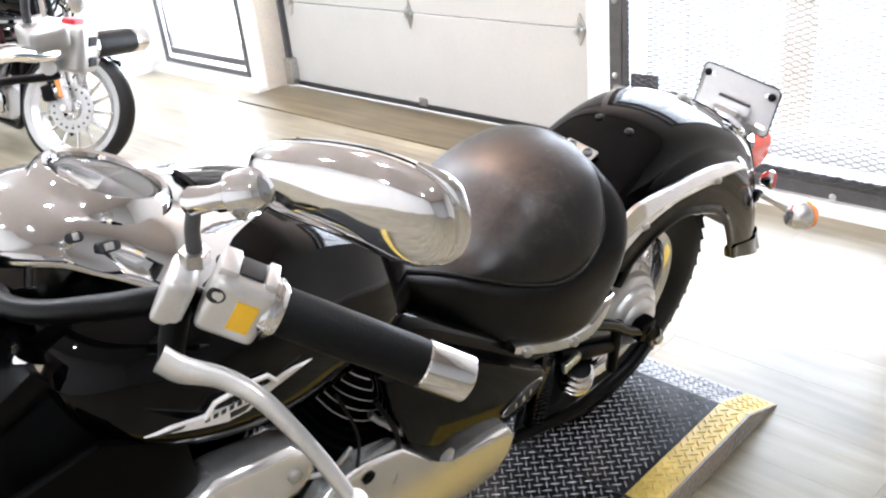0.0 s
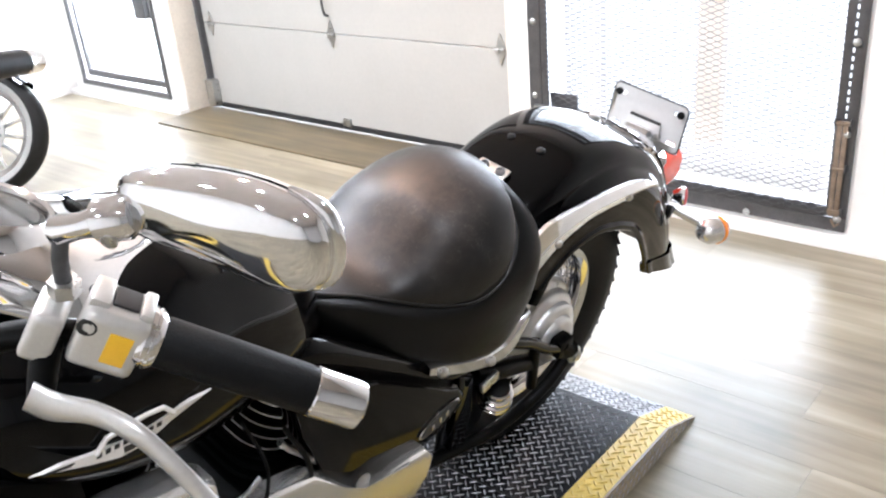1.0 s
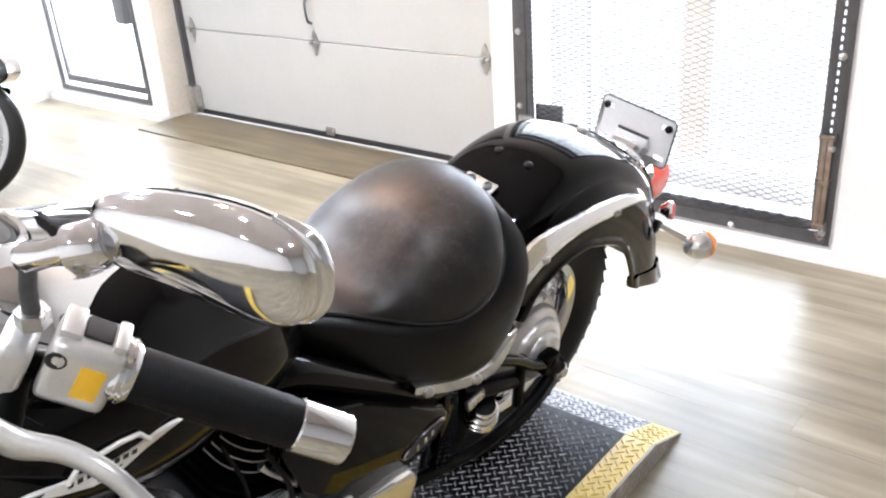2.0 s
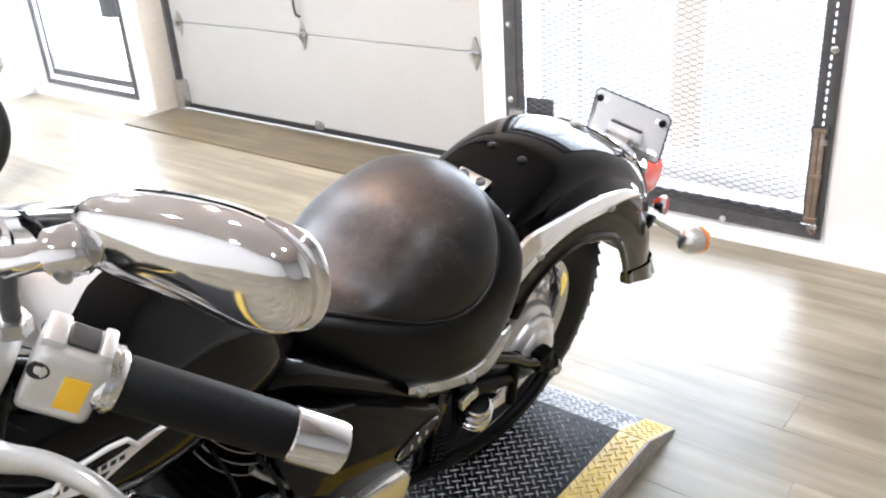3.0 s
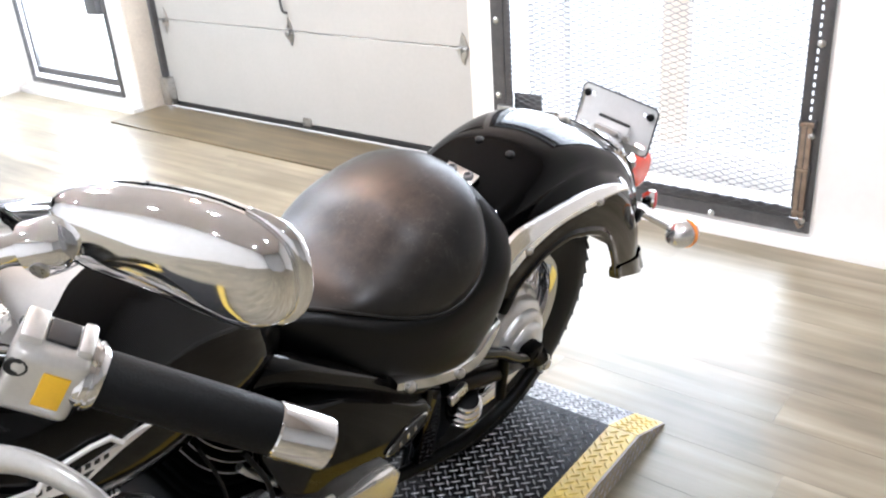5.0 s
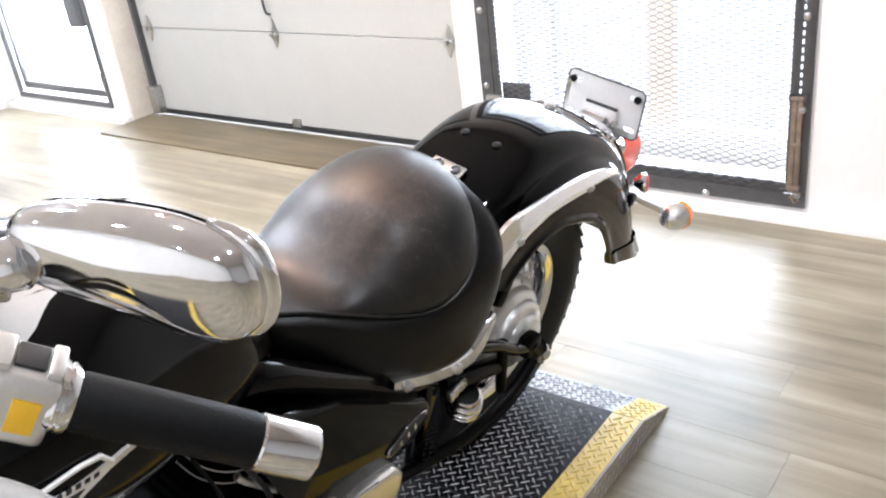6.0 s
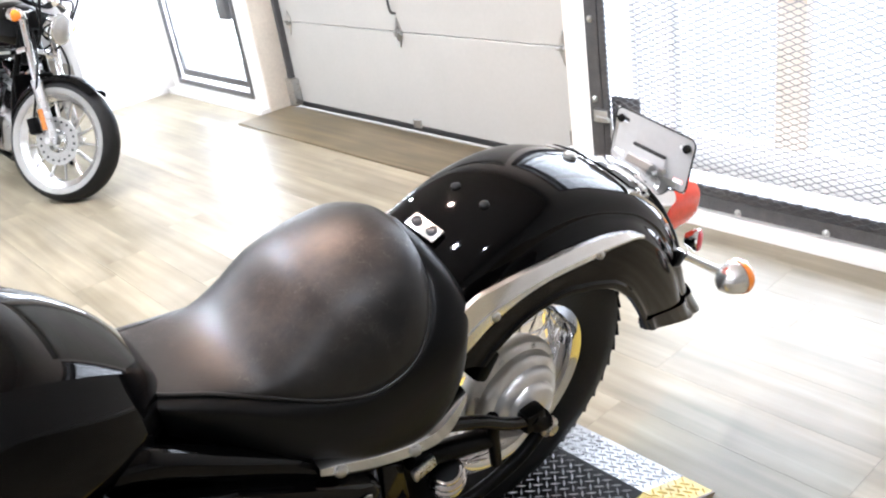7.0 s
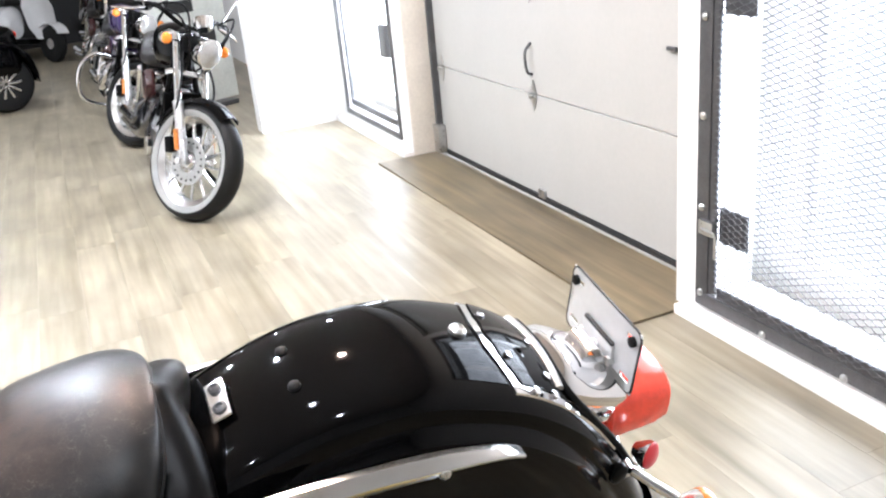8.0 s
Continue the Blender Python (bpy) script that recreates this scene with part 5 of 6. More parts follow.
        part("signal_lens", lathe([(0.04, 0.008), (0.0405, 0.016), (0.036, 0.026), (0.02, 0.035), (0.001, 0.037)], 28, align((0.548, s * 0.212, 0.468), (1, s * 0.25, 0.05))), AMBER_LENS, sg, "amber signal lens")


def main_bike():
    t = thing("motorcycle", LEANING, "black cruiser motorcycle with solo leather seat leaning on its stand", "motorcycle")

    # rear fender

    def section(s):
        half = [(0, 0), (0.03, 0.0014), (0.06, 0.0056), (0.085, 0.012), (0.102, 0.021), (0.113, 0.033), (0.119, 0.047), (0.124, 0.06), (0.134, 0.069), (0.146, 0.08), (0.153, 0.1), (0.156, 0.125), (0.157, 0.15), (0.163, 0.158), (0.163, 0.166)]
        half = [tuple(q) for q in spline([(-0.03, 0.0014)] + half, 49)[3:]]
        half[0] = (0.0, 0.0)
        grow = 1.05 + 0.12 * s
        half = [(y * grow if y < 0.12 else 0.119 * grow + (y - 0.119) / 0.044 * (0.166 - 0.119 * grow), d) for y, d in half]
        more = 0.03 * max(0.0, min(1.0, (s - 0.15) / 0.2)) + 0.03 * max(0.0, min(1.0, (s - 0.8) / 0.2))
        half = [(y, d + more * max(0.0, d - 0.07) / 0.1) for y, d in half]
        return [(-y, d) for y, d in half[:0:-1]] + half
    shell = fender_shell(FENDER_PATH, section, n=72, square=True)
    cut = bmesh.ops.bisect_plane(shell, geom=shell.verts[:] + shell.edges[:] + shell.faces[:], plane_co=(0.371, 0, 0.392), plane_no=(-0.355, 0, -0.935), clear_outer=True)
    bmesh.ops.edgeloop_fill(shell, edges=[e for e in cut["geom_cut"] if isinstance(e, bmesh.types.BMEdge)])
    rear = part("rear_fender", shell, BLACK, t, "glossy black rear fender", sharp=30)
    # raised band along the cut end
    band = fender_shell(FENDER_PATH, lambda s: [(y * 1.02, d - 0.009) for y, d in section(s)], 0.015, n=72, square=True)
    for co, no in (((0.371, 0, 0.3905), (-0.355, 0, -0.935)), ((0.371, 0, 0.43), (0.25, 0, 0.968))):
        cut = bmesh.ops.bisect_plane(band, geom=band.verts[:] + band.edges[:] + band.faces[:], plane_co=co, plane_no=no, clear_outer=True)
        bmesh.ops.edgeloop_fill(band, edges=[e for e in cut["geom_cut"] if isinstance(e, bmesh.types.BMEdge)])
    bmesh.ops.delete(band, geom=[v for v in band.verts if v.co.x < 0.3], context="VERTS")
    part("tail_band", band, BLACK, rear, "raised band at the fender's end", sharp=30)

    # fender struts
    for s in (-1, 1):
        zs = [(-0.205, 0.641, 0.733), (-0.17, 0.662, 0.748), (-0.134, 0.682, 0.75), (-0.077, 0.699, 0.7495), (-0.018, 0.706, 0.748), (0.046, 0.704, 0.7445), (0.112, 0.699, 0.737), (0.18, 0.698, 0.722), (0.218, 0.698, 0.708), (0.24, 0.694, 0.696)]
        rings = []
        for x, zb, zt in spline(zs, 36):
            zt = zt - 0.03 * (s > 0)
            zm = zb + (zt - zb) * 0.52
            rings.append([(x, s * y, z) for y, z in ((0.155, zt), (0.164, zt), (0.1735, zm + 0.003), (0.1755, zm), (0.175, zm - 0.004), (0.17, zb + 0.004), (0.166, zb), (0.155, zb))])
        st = part("fender_strut", loft(rings), BRIGHT, t, "polished chrome fender strut", sharp=16)
        for x, z in ((-0.134, 0.698), (0.118, 0.708)):
            part("strut_bolt", lathe([(0.009, 0), (0.009, 0.003), (0.005, 0.007), (0.001, 0.008)], 12, align((x, s * 0.171, z), (0, s, -0.3))), STEEL, st)

    # mounting bracket and plugs on the fender
    br = part("seat_bracket", box(0, 0, 0, 0.03, 0.075, 0.006, 0.003, m=pose(0, 0, 0, 0, -22, 0)), BRIGHT, t, "chrome seat bracket", m=pose(-0.147, 0, 0.789))
    for y in (-0.02, 0.02):
        part("screw", lathe([(0.01, 0), (0.01, 0.004), (0.006, 0.006), (0.004, 0.003), (0.001, 0.003)], 12, align((0, y, 0.003), (-0.3, 0, 1))), GREY_FRAME, br, "grey socket screw")
    for y in (-0.04, 0.035):
        part("plug", lathe([(0.0095, -0.002), (0.009, 0.003), (0.005, 0.005), (0.001, 0.0055)], 14, align((-0.048, y, 0.815), (-0.2, y * 0.6, 1))), RUBBER, t, "black rubber plug")

    # seat: a domed top pad inside a seam, a rounded skirt round it
    edge = [
        # seam x, y, z; widest x, y, z; bottom x, y, z
        (-0.226, 0.0, 0.848, -0.192, 0.0, 0.79, -0.172, 0.0, 0.68),
        (-0.225, 0.066, 0.822, -0.178, 0.07, 0.773, -0.173, 0.066, 0.68),
        (-0.238, 0.122, 0.784, -0.179, 0.144, 0.738, -0.177, 0.12, 0.631),
        (-0.27, 0.162, 0.742, -0.214, 0.187, 0.686, -0.2, 0.16, 0.587),
        (-0.314, 0.18, 0.706, -0.284, 0.194, 0.646, -0.272, 0.172, 0.523),
        (-0.381, 0.178, 0.689, -0.38, 0.19, 0.637, -0.386, 0.17, 0.536),
        (-0.458, 0.157, 0.704, -0.458, 0.174, 0.662, -0.468, 0.16, 0.577),
        (-0.534, 0.122, 0.732, -0.536, 0.149, 0.71, -0.55, 0.138, 0.634),
        (-0.603, 0.095, 0.762, -0.606, 0.121, 0.745, -0.615, 0.106, 0.676),
        (-0.664, 0.076, 0.785, -0.669, 0.097, 0.774, -0.673, 0.085, 0.722),
        (-0.692, 0.046, 0.798, -0.703, 0.059, 0.787, -0.703, 0.048, 0.75),
        (-0.7, 0.0, 0.806, -0.712, 0.0, 0.789, -0.707, 0.0, 0.757),
    ]
    fine = spline(edge, 67)
    top_x = [-0.7, -0.66, -0.6, -0.54, -0.48, -0.42, -0.36, -0.3, -0.26, -0.23]
    top_z = [0.806, 0.787, 0.766, 0.76, 0.788, 0.835, 0.852, 0.858, 0.856, 0.849]
    knots = spline(list(zip(top_x, top_z)), 60)
    top_x, top_z = [k[0] for k in knots], [k[1] for k in knots]
    rings = []
    for q in fine[1:-1]:
        x, w, z = q[0], max(q[1], 0.004), q[2]
        zt = max(z + 0.001, float(np.interp(x, top_x, top_z)))
        half = [(w * math.sin(u * math.pi / 32) ** 0.93, z + (zt - z) * math.cos(u * math.pi / 32) ** 0.9) for u in range(0, 16)] + [(w, z), (w * 0.92, z - 0.014)]
        rings.append([(x, -y, zz) for y, zz in half[:0:-1]] + [(x, y, zz) for y, zz in half])
    seat = part("seat", loft(rings), LEATHER, t, "worn black leather solo seat", sharp=70)
    loop = fine + [q * np.array([1, -1, 1] * 3) for q in fine[-2:0:-1]]
    rings = [[q[0:3] * 1.0 - np.array([0, q[1] * 0.06, 0.006]) for q in loop]]
    for k in range(0, 9):
        u = k / 8 * math.pi / 2
        rings.append([(q[0] + (q[3] - q[0]) * math.sin(u), q[1] + (q[4] - q[1]) * math.sin(u), q[2] - 0.004 + (q[5] - q[2] + 0.004) * (1 - math.cos(u))) for q in loop])
    for k in range(1, 6):
        u = k / 5 * math.pi / 2
        rings.append([(q[6] + (q[3] - q[6]) * math.cos(u), q[7] + (q[4] - q[7]) * math.cos(u), q[5] + (q[8] - q[5]) * math.sin(u)) for q in loop])
    part("seat_skirt", loft(rings), VINYL, seat, "black vinyl seat side", sharp=70)
    seam = [Vector(q[0:3]) + Vector((0, 0, -0.001)) for q in loop]
    part("welt", tube(seam + seam[:1], 0.0032, 8), LEATHER, seat)

    # chrome seat trim with bolts
    for s in (-1, 1):
        pts = [(-0.49, 0.588, 0.012), (-0.455, 0.57, 0.017), (-0.39, 0.538, 0.019), (-0.32, 0.512, 0.021), (-0.26, 0.505, 0.026), (-0.225, 0.525, 0.03), (-0.2, 0.56, 0.016)]
        rings = [[(x, s * (0.168 + 0.012 * c), z + h * q) for q, c in ((-1, 0), (-0.6, 1), (0.6, 1), (1, 0), (1, -1), (-1, -1))] for x, z, h in spline(pts, 22)]
        tr = part("seat_trim", loft(rings), CHROME, t, "chrome trim strip under the seat")
        for x, z in ((-0.455, 0.567), (-0.31, 0.508)):
            part("trim_bolt", lathe([(0.011, 0), (0.011, 0.004), (0.006, 0.009), (0.001, 0.01)], 12, align((x, s * 0.18, z), (0, s, 0))), STEEL, tr)

    # tank
    secs = [
        # x, top, bottom, half width, z of the widest
        (-0.647, 0.775, 0.738, 0.035, 0.755),
        (-0.655, 0.802, 0.718, 0.07, 0.758),
        (-0.69, 0.854, 0.7, 0.116, 0.768),
        (-0.76, 0.914, 0.685, 0.155, 0.788),
        (-0.86, 0.965, 0.68, 0.184, 0.816),
        (-0.97, 0.998, 0.69, 0.207, 0.845),
        (-1.08, 1.0, 0.73, 0.207, 0.86),
        (-1.16, 0.985, 0.77, 0.18, 0.87),
        (-1.215, 0.95, 0.81, 0.13, 0.88),
        (-1.235, 0.91, 0.85, 0.05, 0.88),
    ]
    # the rear half has a crease between its crown and its flanks
    creased = [(1.0, 0.0), (0.97, 0.13), (0.9, 0.36), (0.81, 0.63), (0.7, 0.875), (0.62, 0.92), (0.45, 0.965), (0.22, 0.99), (0.0, 1.0)]
    rings = []
    for x, zt, zb, w, wz in spline(secs, 48):
        blend = max(0.0, min(1.0, (x + 0.99) / 0.12))
        upper = []
        for k, (cy, cz) in enumerate(creased):
            a = math.pi / 2 * k / 8
            y, z = math.cos(a) ** 0.8 if k < 8 else 0.0, math.sin(a) ** 0.85
            upper.append((w * (y + (cy - y) * blend), wz + (zt - wz) * (z + (cz - z) * blend)))
        lower = [(w * math.cos(a) ** 0.8, wz - (wz - zb) * math.sin(a) ** 0.8) for a in (math.pi / 2 * k / 8 for k in range(1, 8))]
        half = upper[::-1] + lower
        rings.append([(x, y, z) for y, z in half] + [(x, 0.0, zb)] + [(x, -y, z) for y, z in half[:0:-1]])
    part("fuel_tank", loft(rings), BLACK, t, "glossy black teardrop fuel tank", sharp=24)

    # rear wheel
    wheel = part("rear_wheel", bmesh.new(), TYRE, t)
    axle = Vector((0.03, 0, 0.337))
    ax = Matrix.Translation(axle) @ pose(0, 0, 0, 90)
    tyre = [(0.2, -0.06), (0.222, -0.076), (0.262, -0.088), (0.302, -0.084), (0.325, -0.067), (0.337, -0.037), (0.34, 0), (0.337, 0.037), (0.325, 0.067), (0.302, 0.084), (0.262, 0.088), (0.222, 0.076), (0.2, 0.06), (0.208, 0.05), (0.208, -0.05)]
    part("tyre", lathe(tyre + tyre[:1], 72, ax, cap=False), TYRE, wheel, "black rubber tyre")
    tread = bmesh.new()
    for k in range(46):
        for s in (-1, 1):
            a = 2 * math.pi * (k + 0.25 * s) / 46
            box(0, 0, 0, 0.026, 0.05, 0.007, bm=tread, m=Matrix.Translation((axle.x + 0.3245 * math.cos(a), s * 0.056, axle.z + 0.3245 * math.sin(a))) @ Matrix.Rotation(math.pi / 2 - a, 4, "Y") @ Matrix.Rotation(-s * 0.42, 4, "X") @ Matrix.Rotation(s * 0.5, 4, "Z"))
    tagged(part("tyre_tread", tread, TYRE, wheel, "worn black tread blocks"), kind="stuff")
    for s in (-1, 1):
        rim = [(0.176, 0.02), (0.18, 0.034), (0.188, 0.044), (0.19, 0.056), (0.2, 0.063), (0.207, 0.066), (0.21, 0.06), (0.2, 0.05), (0.192, 0.03)]
        part("rim", lathe([(r, h * s) for r, h in rim], 72, ax, cap=False), CHROME, wheel, "chrome wheel rim")
    part("rim_well", lathe([(0.186, -0.045), (0.174, -0.02), (0.174, 0.02), (0.186, 0.045)], 64, ax, cap=False), CHROME, wheel, "chrome wheel rim")
    for k in range(20):
        a = radians(18 * k)
        for s in (-1, 1):
            b = a + radians(9 * s)
            p0 = Vector((0.07 * math.cos(a), 0.045 * s, 0.07 * math.sin(a))) + axle
            p1 = Vector((0.176 * math.cos(b), 0.01 * s, 0.176 * math.sin(b))) + axle
            part("spoke_nipple", tube([p1 + (p0 - p1) * 0.1, p1], 0.0042, 6), CHROME, wheel)
            part("spoke", tube([p0, p1], 0.0025, 6), CHROME, wheel)
    # final drive housing on the left
    hub = [(0.02, 0.138), (0.05, 0.136), (0.058, 0.13), (0.062, 0.12), (0.078, 0.116), (0.084, 0.11), (0.086, 0.1), (0.1, 0.094), (0.106, 0.086), (0.108, 0.074), (0.12, 0.068), (0.126, 0.06), (0.126, 0.048), (0.12, 0.03), (0.06, 0.02), (0.02, -0.05)]
    drive = part("final_drive", lathe(hub, 48, align(axle, (0, -1, 0))), SILVER, t, "silver ribbed final drive housing")
    for k in range(8):
        a = radians(45 * k + 20)
        part("drive_bolt", lathe([(0.006, 0), (0.006, 0.004), (0.001, 0.005)], 8, align(axle + Vector((0.113 * math.cos(a), -0.07, 0.113 * math.sin(a))), (0, -1, 0))), STEEL, drive)
    part("drive_lug", box(0, 0, 0, 0.034, 0.05, 0.062, 0.009, 2), PLASTIC, t, "black rubber drive lug", m=pose(-0.122, -0.125, 0.558, 0, 32, 0))

    # swing arm
    for s in (-1, 1):
        arm = part("swing_arm", tube([(-0.42, s * 0.12, 0.54), (-0.3, s * 0.155, 0.53), (-0.245, s * 0.162, 0.506), (-0.19, s * 0.162, 0.474), (-0.137, s * 0.16, 0.44), (-0.075, s * 0.16, 0.392), (-0.02, s * 0.16, 0.362)], 0.0135, 14, smooth=26), BLACK, t, "black tubular swing arm")
        part("clevis", box(-0.006, s * 0.158, 0.362, 0.052, 0.036, 0.05, 0.012), SATIN, arm)
        part("axle_link", tube([(-0.012, s * 0.16, 0.37), (0.012, s * 0.162, 0.34), (axle.x, s * 0.163, axle.z)], [0.02, 0.022, 0.024], 14), SATIN, arm)
        part("axle_nut", lathe([(0.022, 0), (0.022, 0.012), (0.014, 0.016), (0.013, 0.022), (0.001, 0.023)], 14, align((axle.x, s * 0.168, axle.z - 0.012), (0, s, 0))), STEEL, arm, "zinc axle nut")
        part("lower_arm", tube([(-0.4, s * 0.13, 0.25), (-0.2, s * 0.15, 0.225), (-0.05, s * 0.162, 0.262), (axle.x, s * 0.165, 0.325)], 0.014, 12, smooth=18), SATIN, arm)
    front_end(t)
    engine(t)
    tail(t)
    return t


main_bike()

# ---------------------------------------------------------------- parked motorcycles
MAROON = mat("maroon_enamel", (0.028, 0.008, 0.008), 0.25, coat=0.4, grain=(8, 0.2))
PURPLE = mat("purple_enamel", (0.03, 0.015, 0.09), 0.15, coat=0.8, grain=(8, 0.2))
CREAM = mat("white_enamel", (0.72, 0.72, 0.72), 0.2, coat=0.6, grain=(8, 0.08))
POLISHED = mat("machined_alloy", (0.78, 0.78, 0.78), 0.22, 1.0, grain=(20, 0.08), rough_var=0.06)
GREY_CARD = mat("grey_board", (0.62, 0.64, 0.6), 0.6, grain=(6, 0.15))


def cast_wheel(t, name, c, r, w, steer=None, white=True):
    """A cast wheel: tyre with white wall, bright rim, thirteen spokes, brake disc."""
    st = steer if steer is not None else Matrix.Identity(4)
    m = st @ align(c, (0, 1, 0))
    hub = part(name, lathe([(0.001, -0.07), (0.03, -0.068), (0.045, -0.05), (0.05, -0.03), (0.05, 0.03), (0.045, 0.05), (0.03, 0.068), (0.001, 0.07)], 24, m), POLISHED, t, "bright cast front wheel")
    ty = [(r * 0.76, -w * 0.7), (r * 0.82, -w * 0.98), (r * 0.9, -w), (r * 0.96, -w * 0.75), (r - 0.002, -w * 0.35), (r, 0), (r - 0.002, w * 0.35), (r * 0.96, w * 0.75), (r * 0.9, w), (r * 0.82, w * 0.98), (r * 0.76, w * 0.7), (r * 0.78, 0)]
    part("tyre", lathe(ty + ty[:1], 56, m, cap=False), TYRE, hub, "black rubber tyre")
    part("rim", lathe([(r * 0.66, -w * 0.5), (r * 0.775, -w * 0.82), (r * 0.785, -w * 0.72), (r * 0.7, 0), (r * 0.785, w * 0.72), (r * 0.775, w * 0.82), (r * 0.66, w * 0.5), (r * 0.65, 0), (r * 0.66, -w * 0.5)], 56, m, cap=False), POLISHED, hub, "bright machined rim")
    if white:
        for s in (-1, 1):
            part("white_wall", lathe([(r * 0.765, s * w * 0.86), (r * 0.8, s * w * 1.0), (r * 0.87, s * (w + 0.003)), (r * 0.865, s * w * 0.9)], 56, m, cap=False), WHITEWALL, hub, "white side wall")
    for k in range(13):
        a = 2 * math.pi * k / 13
        p0 = m @ Vector((0.04 * math.cos(a), 0.04 * math.sin(a), 0))
        p1 = m @ Vector((r * 0.67 * math.cos(a), r * 0.67 * math.sin(a), 0.0))
        part("wheel_spoke", tube([p0, p1], [0.011, 0.008], 8), POLISHED, hub)
    part("brake_disc", lathe([(0.06, 0.052), (0.122, 0.052), (0.122, 0.058), (0.06, 0.058), (0.06, 0.052)], 40, m, cap=False), STEEL, hub, "steel brake disc")
    for k in range(18):
        a = 2 * math.pi * k / 18
        part("disc_hole", lathe([(0.007, 0.0), (0.007, 0.0015), (0.001, 0.0015)], 8, m @ Matrix.Translation((0.1 * math.cos(a), 0.1 * math.sin(a), 0.058))), SEAL, hub)
    return hub


def roadster(m, paint, label, steer_deg=38, white=True, guard=False, pipe=None, group="parked motorcycles"):
    """A naked twin: front wheel at the origin, x to the rear, y to its right."""
    t = thing("motorcycle", m, label, "motorcycle", group)
    head = Vector((0.29, 0, 0.93))
    st = Matrix.Translation(head) @ Matrix.Rotation(radians(steer_deg), 4, Vector((math.sin(radians(22)), 0, math.cos(radians(22))))) @ Matrix.Translation(-head)
    r = 0.31
    cast_wheel(t, "front_wheel", (0, 0, r), r, 0.06, st, white)

    def fk(*pts):
        return [st @ Vector(p) for p in pts]
    for s in (-1, 1):
        f = part("fork_leg", tube(fk((0.1, s * 0.095, 0.55), (0.23, s * 0.095, 0.93)), 0.018, 14), CHROME, t, "chrome fork leg")
        part("fork_slider", tube(fk((-0.01, s * 0.095, 0.29), (0.0, s * 0.095, 0.33), (0.1, s * 0.095, 0.56), (0.115, s * 0.095, 0.6)), [0.02, 0.026, 0.025, 0.029], 14), ALLOY, f)
        part("reflector", tube(fk((0.02, s * 0.124, 0.36), (0.06, s * 0.124, 0.46)), 0.013, 10), AMBER_DULL, f, "amber fork reflector")
        part("axle_nut", tube(fk((0, s * 0.09, r), (0, s * 0.13, r)), 0.017, 12), CHROME, f)
        part("brake_caliper", box(0, 0, 0, 0.05, 0.045, 0.085, 0.012, 2), SATIN, t, "black brake caliper", m=st @ pose(0.13, s * 0.075, 0.37, 0, 20, 0))
        part("signal_stem", tube(fk((0.2, s * 0.1, 0.9), (0.2, s * 0.19, 0.9)), 0.006, 8), CHROME, t)
        sg = part("turn_signal", lathe([(0.001, -0.035), (0.022, -0.025), (0.03, 0.0), (0.03, 0.01)], 18, st @ align((0.18, s * 0.2, 0.9), (-1, 0, 0))), CHROME, t, "chrome turn signal")
        part("signal_lens", lathe([(0.03, 0.01), (0.024, 0.024), (0.001, 0.032)], 18, st @ align((0.18, s * 0.2, 0.9), (-1, 0, 0))), AMBER_LENS, sg, "amber signal lens")
        g = part("grip", tube(fk((0.34, s * 0.30, 1.03), (0.4, s * 0.41, 1.01)), 0.018, 12), RUBBER, t, "black rubber grip")
        part("grip_end", tube(fk((0.4, s * 0.41, 1.01), (0.407, s * 0.422, 1.008)), 0.019, 12), CHROME, g)
        part("hand_lever", tube(fk((0.3, s * 0.26, 1.02), (0.29, s * 0.34, 1.0), (0.33, s * 0.43, 0.98)), 0.007, 8, smooth=10), CHROME, t, "chrome hand lever")
        part("mirror", ellipsoid(tuple(st @ Vector((0.3, s * 0.38, 1.27))), (0.02, 0.065, 0.045), 18, 10), CHROME, t, "oval chrome mirror")
        part("mirror_stem", tube(fk((0.31, s * 0.26, 1.03), (0.3, s * 0.34, 1.2), (0.305, s * 0.38, 1.27)), 0.006, 8, smooth=10), CHROME, t, "chrome mirror stem")
    part("handlebar", tube(fk((0.34, -0.30, 1.03), (0.28, -0.2, 1.045), (0.22, -0.1, 0.99), (0.215, 0, 0.98), (0.22, 0.1, 0.99), (0.28, 0.2, 1.045), (0.34, 0.30, 1.03)), 0.0125, 12, smooth=40), SATIN, t, "black handlebar")
    for z in (0.74, 0.93):
        part("fork_clamp", box(0, 0, 0, 0.06, 0.25, 0.03, 0.01), CHROME, t, "chrome fork clamp", m=st @ pose(0.1 + (z - 0.55) * 0.342 + 0.03, 0, z, 0, 19, 0))
    hl = part("headlamp", lathe([(0.001, -0.1), (0.04, -0.09), (0.07, -0.045), (0.078, 0.0), (0.08, 0.02), (0.072, 0.026)], 28, st @ align((0.08, 0, 0.87), (-1, 0, -0.08))), CHROME, t, "chrome headlamp")
    part("headlamp_lens", lathe([(0.073, 0.024), (0.05, 0.036), (0.001, 0.042)], 28, st @ align((0.08, 0, 0.87), (-1, 0, -0.08))), CLEAR_LENS, hl)
    part("gauge", lathe([(0.04, -0.05), (0.05, -0.02), (0.052, 0.01), (0.045, 0.014), (0.001, 0.01)], 24, st @ align((0.16, 0, 1.03), (0.5, 0, 0.86))), CHROME, t, "chrome gauge")
    ctr = (0.0, r)
    pth = [tuple((ctr[0] + (r + 0.03) * math.cos(radians(a)), ctr[1] + (r + 0.03) * math.sin(radians(a)))) for a in (125, 105, 85, 65, 45, 25)]

    def sec(s):
        half = [(0, 0), (0.03, 0.004), (0.05, 0.014), (0.06, 0.035)]
        return [(-y, d) for y, d in half[:0:-1]] + half
